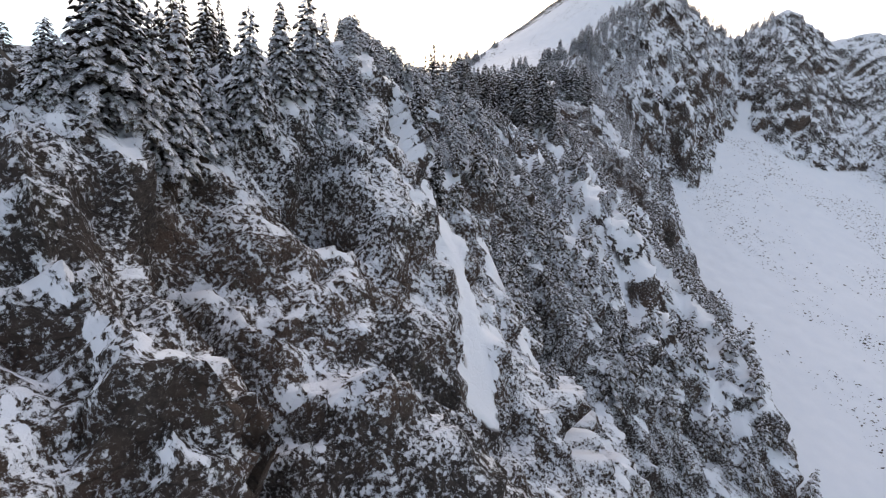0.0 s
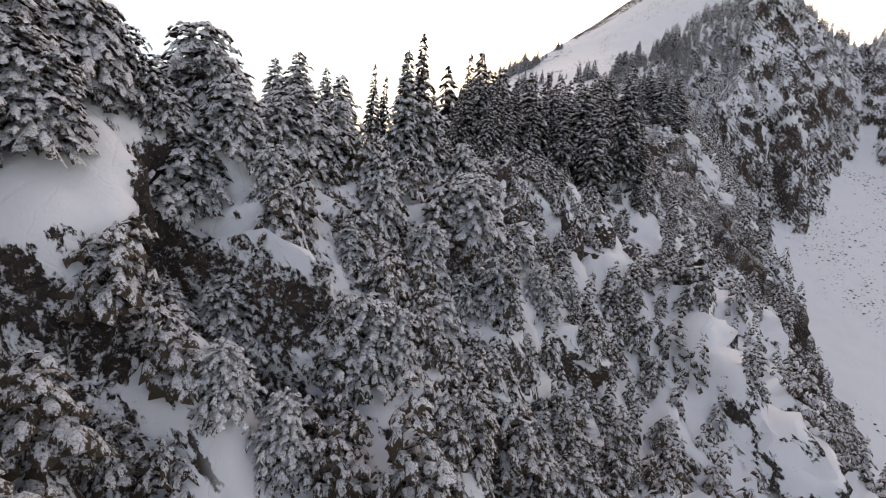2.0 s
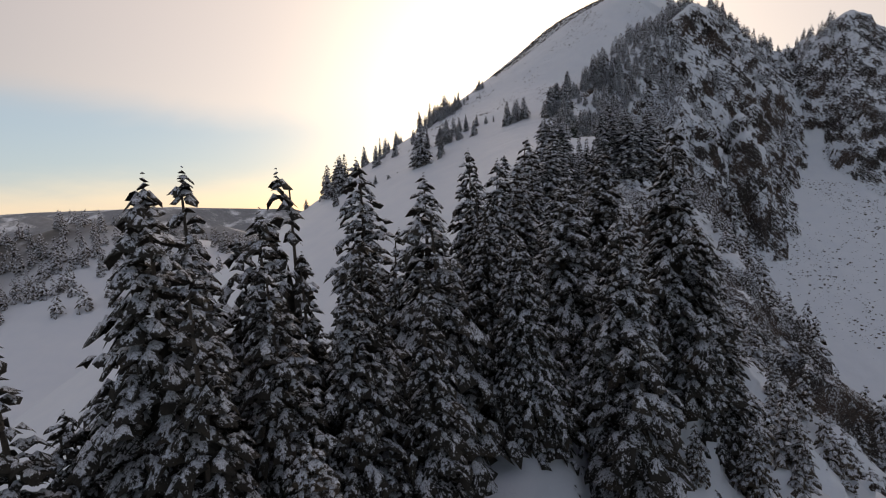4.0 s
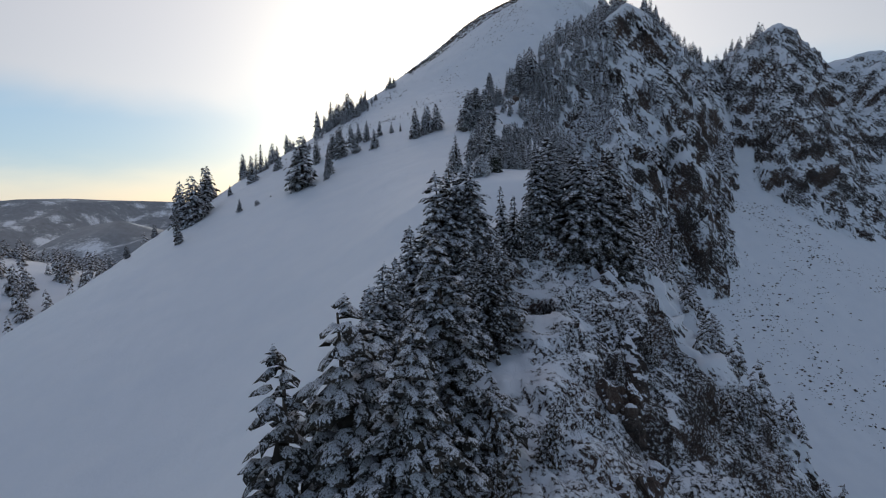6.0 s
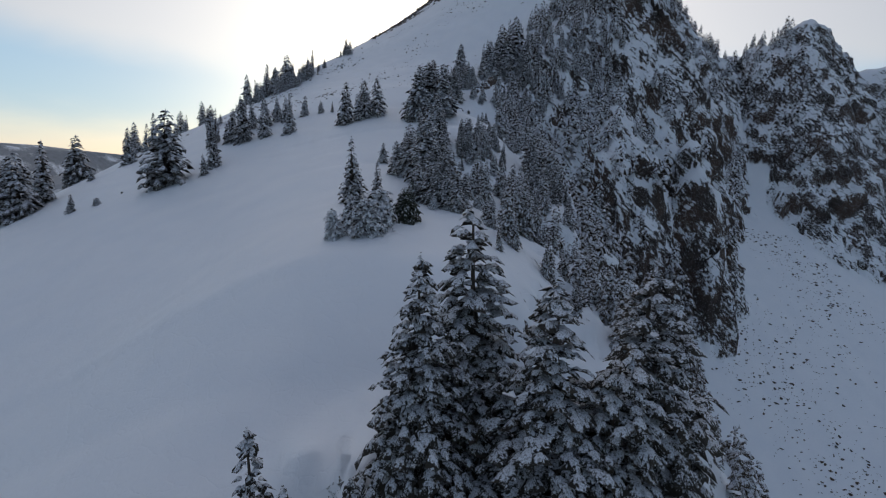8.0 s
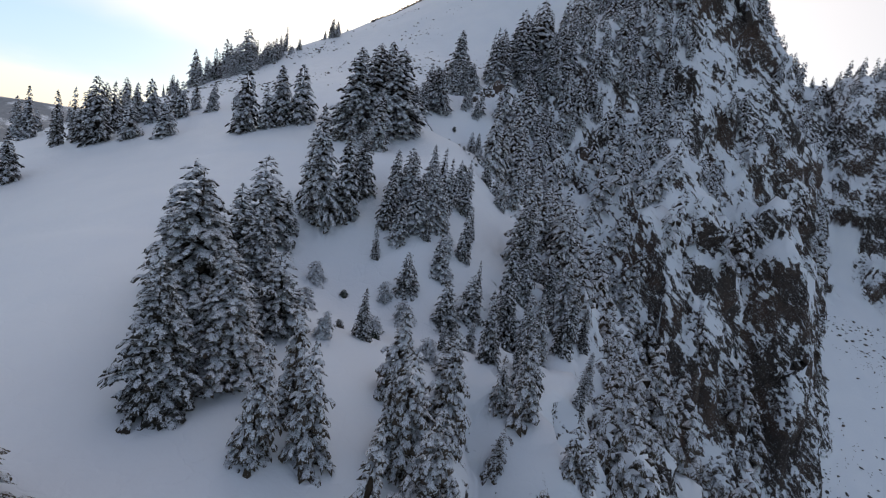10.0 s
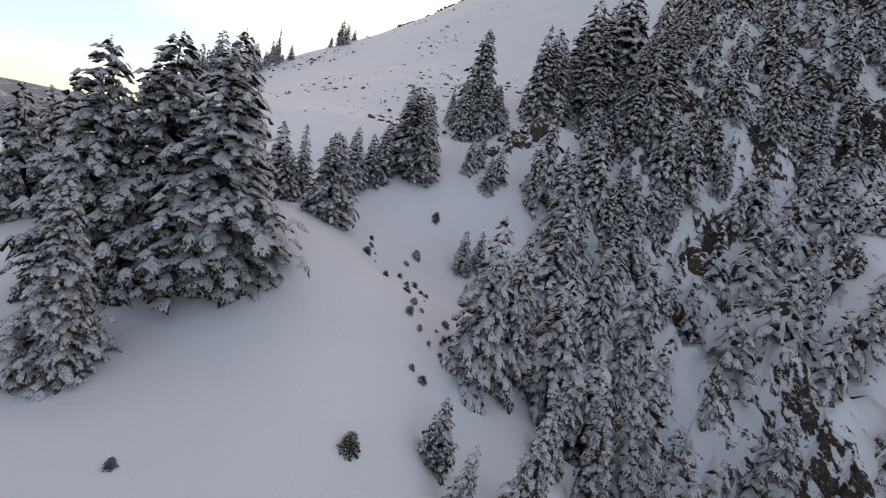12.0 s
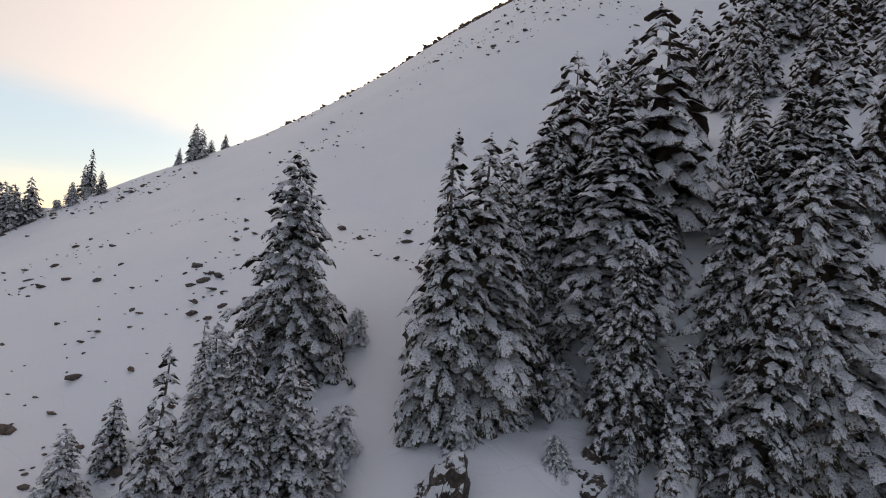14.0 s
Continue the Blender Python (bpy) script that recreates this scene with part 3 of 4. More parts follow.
def plant(kind, x, y, high, tilt=3.0, wide=1.0, which=None):
    """A tree of its own."""
    pick = KINDS[kind][rng.randrange(len(KINDS[kind])) if which is None else which]
    TAKEN.append((x, y))
    return copy_thing(pick, tree_pose(x, y, high, tilt, wide))


class Woods:
    """Many trees joined into one object."""

    def __init__(self):
        self.verts, self.faces, self.fringe, self.count = [], [], [], 0

    def add(self, kind, x, y, high, tilt=4.0, wide=1.0):
        pick = KINDS[kind][rng.randrange(len(KINDS[kind]))]
        m = np.array(tree_pose(x, y, high, tilt, wide))
        v, f, fringe = self.shape(pick)
        self.fringe.append(fringe)
        self.verts.append(v @ m[:3, :3].T + m[:3, 3])
        self.faces.append(f + self.count)
        self.count += len(v)

    @staticmethod
    def shape(pick):
        if pick.name not in SHAPES:
            me = next(c for c in pick.children if c.name.startswith("crown")).data
            v, f = np.empty(len(me.vertices) * 3, np.float32), np.empty(len(me.loops), np.int32)
            fringe = np.empty(len(me.vertices), np.float32)
            me.vertices.foreach_get("co", v), me.loops.foreach_get("vertex_index", f)
            me.attributes["fringe"].data.foreach_get("value", fringe)
            SHAPES[pick.name] = v.reshape(-1, 3), f.reshape(-1, 3), fringe
        return SHAPES[pick.name]

    def finish(self, name, label):
        me = mesh_from(name, np.concatenate(self.verts), np.concatenate(self.faces), NEEDLES, True, np.concatenate(self.fringe))
        return tagged(new(name, me), label, "trees", kind="stuff")


SHAPES = {}
LANE = ((0, 0, 100), (4, 34, 107), (7, 68, 116), (16, 98, 124), (29, 128, 130), (40, 152, 135), (48, 176, 141), (52, 192, 145), (54.3, 208, 150), (57, 224, 156))


def clear_air(x, y, top):
    """Whether a tree top stays out of the open air along the ridge."""
    for (ax, ay, az), (bx, by, bz) in zip(LANE, LANE[1:]):
        t = min(max(((x - ax) * (bx - ax) + (y - ay) * (by - ay)) / ((bx - ax) ** 2 + (by - ay) ** 2), 0), 1)
        if math.hypot(x - ax - t * (bx - ax), y - ay - t * (by - ay)) < 3.2 and top > az + t * (bz - az) - 2.6:
            return False
    return True


# the trees that stand out singly, stretch by stretch along the ridge: x, y, height
FIRST_CREST = [
    (-13.6, 17.3, 2.7), (-12.6, 18.5, 5.6), (-12.7, 19.9, 5.9), (-11.8, 20.9, 6.5), (-11.7, 22.3, 6.5), (-11.9, 25.2, 5.3), (-10.5, 26.7, 6.1),
    (-9.4, 29.2, 4.9), (-8.6, 31.5, 5.6), (-8.3, 34.7, 4.4), (-8.2, 38.9, 2.4), (-7.2, 30.4, 3.4), (-6.4, 32.4, 3.6), (-6.0, 34.2, 3.2), (-7.7, 33.0, 3.4), (-6.7, 36.0, 2.6)
]
ROCKY_CREST = [
    (-0.4, 57.5, 5.6), (0.1, 58.6, 4.7), (1.2, 59.9, 3),
    (3.9, 60.7, 2.7), (2.6, 61.5, 2.6), (5, 61.8, 2.9), (7.7, 62.6, 4.1), (-7.4, 59.6, 2.8), (-6.9, 58.0, 3.5), (-6.1, 58.6, 4.1), (-5.4, 61.2, 4.5), (-4.6, 60.9, 4.1), (-7.9, 60.8, 3.3), (-4.5, 67, 6.2),
    (-4.5, 69.3, 6), (-2.8, 69.4, 7.2), (-1.7, 69.6, 8.7), (3, 71.1, 5.2), (-2, 71.9, 8.2), (3.5, 72.3, 5.9), (0.9, 73.6, 5.8),
    (-1.5, 74.6, 6.1), (1.4, 74.8, 7.2), (6.5, 75.4, 3.9), (3.1, 76.3, 7.7)
]
FRONT_GROVE = [
    (4.8, 76.4, 4.6), (0.3, 76.7, 5.5), (1.9, 77, 9.5), (3.9, 78.4, 7.8), (2, 79.3, 8.5), (5, 79.6, 7.3), (0.7, 79.9, 8.7),
    (6.9, 80.4, 7.3), (2.3, 81.2, 9.4), (3.7, 81.3, 7.9), (0.5, 81.4, 11.3), (5.2, 81.4, 8.2), (-1.1, 82, 11.6), (1.3, 82.4, 9.5),
    (13.5, 82.9, 9.9), (7.4, 84.2, 9.2), (10.2, 85, 7.6), (13.6, 85, 9.3), (2, 85.7, 12.1), (13.9, 86.3, 9.2), (6.7, 87.1, 9.9),
    (8.7, 87.2, 8.6), (5, 87.9, 8.3), (16.8, 88, 11.5), (18.4, 88.2, 9.5), (12.6, 88.7, 8.9), (3.9, 89.8, 12), (18.9, 90.2, 9.5),
    (13.2, 90.5, 9.2), (9, 91.2, 9.1), (3.2, 92.8, 1.4), (9.9, 93.1, 9.8)
]
CREST_GROVE = [
    (15.8, 93.9, 9.7), (11.6, 94.9, 9.5), (8.9, 95.7, 10.7), (13.7, 100.6, 9.2), (16.9, 111.7, 9.4), (15.3, 113.4, 10.2), (13.1, 113.7, 9.7),
    (-3.9, 115.6, 2.7), (15.6, 115.6, 8.7), (19.1, 117.9, 10.3), (16.2, 122.7, 7.5), (17.9, 123.8, 4.7), (19.9, 124.7, 1.9), (16.8, 124.8, 8),
    (-6.7, 125.1, 2), (-5, 126.8, 1.4), (19.4, 127.8, 2.9), (17.8, 127.8, 7.3), (18.3, 128.8, 4.9), (21.4, 129.6, 1.4), (22.7, 130.4, 7.4),
    (20.1, 130.7, 7.8), (18.9, 130.8, 8.3), (21, 131.7, 8.9), (21.7, 132.6, 10.6), (20.1, 132.7, 5.3), (23.9, 133.2, 9.2), (22.4, 133.5, 10.7),
    (23.6, 134.3, 9.6), (28.1, 137.4, 6.1), (33.5, 137.6, 2.5), (27.6, 138.6, 6.8)
]
SECOND_GROVE = [
    (29.7, 139, 4.5), (34.7, 139.2, 9.1), (36.3, 139.6, 9.1), (31.4, 140.5, 7), (38, 141, 11.4), (34.6, 141.4, 10.6), (33.4, 141.9, 9.5),
    (32.9, 162.6, 2.2), (37.5, 165.5, 4), (35.7, 165.6, 1.6), (40.1, 168.9, 1.7), (29.5, 169.4, 5.7), (35.2, 169.7, 3.4), (33.9, 169.8, 1.7),
    (31.6, 171.1, 3.3), (29.5, 172.4, 4.1), (37.1, 174.1, 4.7), (38.5, 175.6, 4.7), (37, 177.6, 6.7), (39.4, 178.7, 3.5), (41.3, 179, 1.9),
    (35.4, 180.8, 4.8), (41.9, 181.1, 1.1), (37.1, 181.3, 1.7), (46.2, 181.5, 1.7), (43.6, 181.7, 1.3), (34.3, 181.9, 3.7), (35.5, 182, 4.7),
    (45, 182.1, 1.7), (37.8, 182.4, 4.7), (35.6, 183.8, 3.1), (45.1, 184.9, 1.8)
]
KNOLL = [
    (47.4, 185.1, 2.7), (48.8, 186.3, 2.7), (41.7, 186.7, 1.1), (45.2, 187.1, 2.4), (39.9, 187.6, 1.8), (35.6, 187.6, 4), (36.3, 189.5, 5.2),
    (33.1, 189.6, 2.5), (37.4, 191, 2.8), (46.8, 192.6, 4.1), (39.3, 192.7, 7.7), (40.8, 193, 6.9), (44, 193.1, 3.2), (38.6, 194.2, 5.3),
    (45.1, 194.5, 4.1), (47.9, 195.3, 4), (41.4, 195.8, 4.7), (49.6, 196.4, 2.8), (50.2, 200.4, 2.4),
    (-21.2, 200.6, 7), (45.5, 202.1, 0.8), (42.2, 204.3, 5.7), (50.4, 204.6, 1.3), (42, 205.4, 4), (53, 206.3, 2.6),
    (7.6, 207, 3.2), (2, 207.1, 11), (-7.2, 207.1, 1.6), (-11.2, 208, 2.8)
]
SADDLE_SNOW = [
    (-4.8, 209.4, 0.8), (39.6, 209.4, 8.5), (41.3, 209.9, 8.7), (44, 209.6, 8.2), (7.9, 210.9, 4.9), (52.8, 212.1, 0.8), (51.3, 212.2, 0.8),
    (42.7, 212.8, 8.0), (49.8, 213.6, 0.8), (28, 214.4, 7.2), (30.3, 214.7, 4.6), (-37.7, 215.5, 3.2), (31.5, 215.7, 6.4), (33.5, 216.1, 6.3),
    (53.9, 216.8, 2), (48.3, 217.2, 1.1), (-23.5, 217.3, 10.6), (30.9, 217.9, 6), (45.7, 218, 4.7), (-43.2, 218.8, 3.3), (18.4, 219.2, 4.6),
    (50.8, 220, 1.3), (53.6, 220.8, 2.7), (13.9, 220.9, 4.3), (10.4, 221.1, 7.5), (41.7, 221.1, 4.5), (54.6, 221.5, 2.5), (43.1, 221.6, 4.3),
    (-22.4, 222.4, 10.7), (-28.6, 223, 10.5), (45.8, 223.1, 4.1), (51.5, 223.3, 1.4)
]
SNOW_SLOPE = [
    (7.8, 223.4, 6.1), (47.3, 224.6, 4.1), (3.9, 224.8, 6.7), (49.7, 226.1, 5.2), (25.4, 226.6, 2.2), (9, 226.7, 6.4), (48.6, 226.8, 5.6),
    (3.9, 228.1, 6.6), (16.6, 228.2, 4.7), (23.2, 228.4, 2.4), (49.9, 228.6, 5), (48.2, 228.6, 5.5), (12.8, 228.9, 5.6), (20, 228.9, 4.1),
    (60.3, 229.3, 3.1), (59.1, 229.7, 2.3), (-37.5, 229.8, 3.3), (7.7, 230.1, 5.2), (-18.8, 230.4, 2.7), (10, 231.1, 5.3), (65.4, 231.2, 4.3),
    (14.6, 231.4, 4.8), (67.1, 232.1, 4.2), (16.8, 232.2, 4.6), (54.8, 235.4, 4.2), (53.6, 234.8, 4.4), (52.2, 233.9, 6.0), (53.9, 235.1, 5.5),
    (47.5, 235.1, 1.6), (-14, 235.2, 7.1), (66.7, 236.1, 8), (69.3, 237, 9.4)
]
SHOULDER = [
    (65.5, 237.1, 3), (48.4, 237.2, 2.4), (58.4, 237.6, 8.6), (-7.7, 237.7, 6.1), (63.9, 237.9, 6.2), (52, 237.9, 4.4), (67.4, 238.5, 7),
    (59.3, 238.6, 8.7), (68.7, 238.7, 7.8), (48.6, 238.9, 2.2), (70.5, 239.3, 7.6), (50.9, 239.5, 3.6), (60.2, 239.8, 7.2), (58.1, 240.5, 7.6),
    (64.2, 240.8, 8.7), (53.2, 241.3, 7.8), (60.5, 241.3, 7.3), (62.2, 241.8, 7.8), (55.4, 241.9, 2.1), (63.3, 241.9, 8.9), (67, 242.7, 9.1),
    (62.3, 243.1, 8), (53.9, 243.4, 2.1), (64.6, 244.2, 8.2), (-1.4, 245.7, 5.2), (-29, 246.1, 10.4), (64.4, 246.7, 8.4), (-14.2, 247.7, 8),
    (-12.6, 252.8, 4.6), (-21, 256.3, 7.5), (0.8, 263.9, 3.9), (-14, 265.1, 5.9)
]
BOWL = [
    (4.3, 268.2, 4.6), (-9.5, 268.9, 6.1), (10.9, 270.9, 5.8), (6, 271.8, 6.6), (11.9, 271.8, 5.9), (12.8, 272.5, 5.9), (14.2, 273.1, 4.2),
    (7.8, 274, 7), (16.3, 274.9, 4.7), (15.2, 275.5, 4.8), (17, 276.3, 4.8), (10.4, 277.2, 8.8), (0.1, 277.9, 8.3), (12.2, 278.8, 5.6),
    (17.8, 278.8, 1.8), (19.3, 279, 2.3), (20.8, 281.1, 2.7), (19.2, 281.2, 1.9), (4.3, 283, 8.9), (15.9, 283.8, 2.3), (16.9, 285.1, 5.8),
    (26.8, 289.7, 5), (26.1, 296, 2.4), (27.3, 298.3, 2.6), (29.3, 300.8, 1.4)
]
BROW_BELT = [
    (40.6, 217.6, 3.2), (41.8, 218.4, 2.8), (42.6, 220.2, 3.2), (44.4, 222.4, 3.4), (44.9, 223.8, 3.0), (46.6, 224.2, 3.2), (46.2, 225.6, 2.8), (47.2, 226.6, 3.4),
    (48.8, 227.6, 5.0), (49.2, 229.2, 4.8), (47.9, 230.2, 4.6), (53.1, 227.9, 2.8), (53.8, 228.8, 2.6), (55.2, 227.4, 2.8), (54.6, 226.6, 2.4), (39.6, 216.4, 3.6)
]
SHELF = [
    (44.4, 190.8, 2.6), (45.6, 191.8, 3.0), (43.2, 189.6, 2.2), (47.4, 192.6, 2.8), (46.0, 195.0, 2.4), (48.6, 196.8, 2.8), (49.4, 199.6, 2.6), (47.2, 188.6, 2.6), (44.0, 194.6, 4.0), (45.2, 196.2, 3.5), (46.8, 196.6, 4.0), (47.6, 198.2, 3.4), (43.6, 192.2, 3.2), (46.6, 193.6, 3.6),
    (10.4, 130.8, 2.4), (12.0, 129.7, 2.2), (13.6, 128.8, 2.5), (14.9, 128.0, 3.0),
    (20.4, 123.6, 5.2), (21.8, 125.0, 6.0), (23.0, 126.6, 6.4), (22.3, 128.2, 6.2), (24.2, 127.8, 5.4), (36.2, 167.2, 3.6), (36.9, 166.2, 3.7), (34.4, 168.8, 2.6), (35.7, 168.3, 3.2), (38.2, 166.6, 3.0)
]
STRETCHES = (FIRST_CREST, ROCKY_CREST, FRONT_GROVE, CREST_GROVE, SECOND_GROVE, KNOLL, SHELF, SADDLE_SNOW, BROW_BELT, SNOW_SLOPE, SHOULDER, BOWL)
EXTRA = []
for spots in STRETCHES:
    for x, y, high in spots:
        if not clear_air(x, y, ground_at(x, y) + high):
            continue
        near = min(math.hypot(x - a, y - b) for a, b, _ in LANE) < (15 if y < 225 else 21)
        if high < 2.2 or (48 < y < 64 and high < 5 and x > -3):
            plant("dark" if high < 1.5 and y > 180 else "shrub", x, y, high * (0.45 if high < 1.5 and y > 180 else 0.7), 8, 0.95)
        else:
            wide = 1.5 if 110 < y < 145 or (164 < y < 192 and high > 2.4 and x > 33) or (214 < y < 232 and 38 < x < 52) else 1.35 if 205 < y < 214 and high > 7 else 1.3 if high > 8.5 and y > 150 else 1.2 if high > 8.5 else 1.1 if high > 5 else 1.25
            plant("rimed" if y < 66 else "fine" if near and high > 3.5 else "mid", x, y, high, wide=wide, which=3 if 205 < y < 214 and high > 7 else 2 if (66 < y < 76 and x < 0) or (232 < y < 235 and 51 < x < 53) else None)
        if y > 244 and high > 3.5 and x < 45:
            for _ in range(2):
                a, r = rng.uniform(0, 6.28), rng.uniform(1.2, 3.0)
                EXTRA.append((x + r * math.cos(a), y + r * math.sin(a), high * rng.uniform(0.45, 0.8)))
# dwarf firs bowed under snow
for x, y, high in ((0.2, 51.5, 2.8), (1.8, 53, 2.6), (3.2, 55.5, 2.6), (2.5, 59.5, 3.0), (4.2, 58, 2.4),
                   (-7.5, 55.5, 1.2), (-9.5, 60, 1.3), (41.0, 205.5, 1.5), (40.0, 183.5, 1.1), (43.5, 183.0, 1.0), (44.0, 186.5, 1.2), (47.6, 190.5, 1.4), (12.5, 112.5, 1.6), (15.5, 109.5, 1.8),
                   (60.5, 238.2, 1.4), (62.5, 239.2, 1.6), (64.2, 238.6, 1.3), (61.5, 236.2, 0.9), (63.4, 236.6, 1.1), (58.9, 236.8, 1.5), (57.6, 237.8, 1.5), (55.6, 236.9, 1.7),
                   (31.2, 160.6, 2.6), (29.4, 160.9, 2.4), (30.4, 158.8, 2.4), (28.4, 159.2, 2.0)):
    plant("shrub", x, y, high, 8)
# a thicket of dwarf firs on the crest
for k in range(28):
    t = k / 27
    x, y = -8.8 + 4.4 * t + rng.uniform(-1.6, 2.4), 40.5 + 9.5 * t + rng.uniform(-1.3, 1.3)
    plant("shrub", x, y, rng.uniform(1.8, 2.8), 12)
for x, y, high in ((33.2, 161.8, 2.2), (38.5, 208.5, 1.4), (46.5, 232.0, 1.0), (48.0, 233.5, 0.9)):
    plant("dark", x, y, high, 6)


# sprigs of young fir just clear of the snow below the brow
for k in range(30):
    t = rng.random()
    plant("dark", 48.9 + 4.3 * t + rng.uniform(-1.1, 1.1), 218.5 - 9.5 * t + rng.uniform(-1.6, 1.6), rng.uniform(0.16, 0.42), 14), TAKEN.pop()


def scatter():
    """Trees all over the face and the brow: the nearest are things, the rest one wood."""
    step = 2.3
    cells = [(-40 + (i + rng.random()) * step, -8 + (j + rng.random()) * step) for j in range(130) for i in range(94)]
    xs, ys = np.array(cells).T
    ds, _, steeps = nearest(BROW, xs, ys)
    zs, rocks = height(xs, ys)
    free = zs - basin(xs, ys)
    clumps = fractal(xs / 13, ys / 13, 0.0, 77, 3)
    wood, singles = Woods(), 0
    for x, y, d, steep, z, over, clump in zip(*(q.tolist() for q in (xs, ys, ds, steeps, zs, free, clumps))):
        if d < -11 or (over < 4 and d > 0):
            continue
        if d < 1.0 and y > 238 and x > 60:
            p, size, kind = 0.55 + 0.5 * clump, rng.uniform(3.5, 7.5), "mid" if y < 250 and x < 80 else "low"
        elif d < 1.0:
            if y > 118 or 36 < y < 66:
                continue
            p, size, kind = 0.25 + 0.5 * clump, rng.uniform(2, 5), "mid"
        elif y > 186:
            bare = soft_step(0.15, 0.45, float(-clump)) if d < 14 else 0.0
            p, size, kind = (1.05 + 0.4 * clump) * (1 if x < 96 else 0.65) * (1 - bare) * (1 if d < 20 else 0.6 if d < 30 else 0.4), rng.uniform(3, 6.5), "mid" if d < 12 and y < 246 else "low"
            if d < 8 and y < 206:
                p, size = (0.4 + 0.6 * clump, rng.uniform(1.8, 3.8)) if d > 2.5 else (0.2 + 0.6 * clump, rng.uniform(1.0, 2.2))
            elif 194 < y < 246 and 4 < d < 16:
                p, size = 1.0 + 0.5 * clump, rng.uniform(3.6, 7)
            elif d < 5 and y < 232:
                p, size = 0.02 + 0.12 * clump, rng.uniform(1.2, 2.6)
        else:
            p, size, kind = 0.72 + 0.75 * clump, rng.uniform(2.0, 5.4), "mid" if d < 9 else "low"
            if y < 43:
                p *= 0.15 if y > 31 else 0.0
            elif y < 66 and d < 9:
                p, size, kind = 0.95 + 0.4 * clump, rng.uniform(1.3, 2.5), "shrub"
            elif y < 104:
                p, size = 0.9 + 0.6 * clump, rng.uniform(2.2, 4.6)
            if 158 < y and d < 14:
                p, size = 1.0 + 0.5 * clump, rng.uniform(2.0, 4.6)
            if 108 < y < 156 and d < 16:
                p, size = p * 0.1, size * 0.7
            elif 104 < y < 156:
                p *= 0.35
        if d > 24:
            p, size = p * 0.62, size * 1.2
        if math.hypot(x - 59, y - 233) < 4.5:
            continue
        if steep > 1.9 and d > 3:
            p *= 0.4
        if rng.random() > p or not clear_air(x, y, z + size):
            continue
        if any((x - a) ** 2 + (y - b) ** 2 < 1.2 for a, b in TAKEN):
            continue
        close = min(math.hypot(x - a, y - b) for a, b, _ in LANE) < 22 and d < 14
        if (kind == "mid" and singles < 40 and d < 9) or (close and y > 180 and singles < 75) or kind == "shrub":
            plant("fine" if close and y > 180 else kind, x, y, size, 6), TAKEN.pop()
            singles += 1
        else:
            wood.add(kind if close or (d < 7 and y < 130) or (kind == "mid" and y > 226) else "low" if d < 14 else "far", x, y, size, 7)
    # bushes bent to the face between the rocks
    for _ in range(900):
        x, y = rng.uniform(-9, 30), rng.uniform(40, 80)
        d = float(nearest(BROW, np.array([x]), np.array([y]))[0][0])
        if d < 1.5 or d > 20 or float(chute(np.array([x]), np.array([y]))[0]) > 0.2 or float(fractal(x / 6, y / 6, 0.0, 88, 2)) < -0.25:
            continue
        wood.add("bush", x, y, rng.uniform(0.9, 2.2), 12)
    for x, y, high in EXTRA:
        wood.add("mid", x, y, high, 3, 1.15)
    # the wooded hill across the valley
    for _ in range(600):
        a, r = rng.uniform(0, 6.28), 75 * math.sqrt(rng.random())
        x, y = -150 + 1.4 * r * math.cos(a), 285 + r * math.sin(a)
        wood.add("far", x, y, rng.uniform(5, 9), 3)
    wood.finish("fir_wood", "snow-dusted firs crowding the steep rocky mountain face")


scatter()


# ---------------------------------------------------------------- rocks and snags
def rock_arrays(seed, flat=0.6):
    """A small angular stone, about one metre across."""
    bm = bmesh.new()
    bmesh.ops.create_icosphere(bm, subdivisions=1, radius=0.5)
    rnd = random.Random(seed)
    planes = [(Vector((rnd.gauss(0, 1), rnd.gauss(0, 1), rnd.gauss(0, 1))).normalized(), rnd.uniform(0.22, 0.42)) for _ in range(9)]
    for v in bm.verts:
        for way, cut in planes:
            over = v.co.dot(way) - cut
            if over > 0:
                v.co -= way * over
        v.co.z *= flat
    bm.faces.ensure_lookup_table()
    verts, faces = np.array([v.co[:] for v in bm.verts]), np.array([[v.index for v in f.verts] for f in bm.faces])
    bm.free()
    return verts, faces


STONES = [rock_arrays(k, 0.45 + 0.1 * (k % 4)) for k in range(6)]


def strewn(name, label, spots):
    """Many small stones in one object; spots: x, y, size."""
    vs, fs, count = [], [], 0
    for x, y, size in spots:
        v, f = STONES[rng.randrange(6)]
        turn = np.array(Euler((rng.uniform(-0.4, 0.4), rng.uniform(-0.4, 0.4), rng.uniform(0, 6.28))).to_matrix())
        stretch = np.array((size * rng.uniform(0.8, 1.9), size, size * rng.uniform(0.6, 1.0)))
        vs.append((v * stretch) @ turn.T + np.array((x, y, ground_at(x, y) + 0.02 * size)))
        fs.append(f + count)
        count += len(v)
    return tagged(new(name, mesh_from(name, np.concatenate(vs), np.concatenate(fs), BARE_ROCK)), label, "stones", kind="stuff")


def basin_spots(count):
    dice = np.random.RandomState(3)
    x, y, r, size = dice.uniform(70, 235, 80000), dice.uniform(110, 252, 80000), dice.rand(80000), dice.rand(80000)
    n = fractal(x / 22 + y / 60, y / 30, 0.0, 90, 3)
    z, rock = height(x, y)
    ok = (rock < 0.1) & (np.abs(z - basin(x, y)) < 2) & (r < 0.16 + 1.2 * n + 0.006 * (x - 120))
    return list(zip(x[ok].tolist(), y[ok].tolist(), (0.2 + 0.8 * size[ok] ** 4).tolist()))[:count]


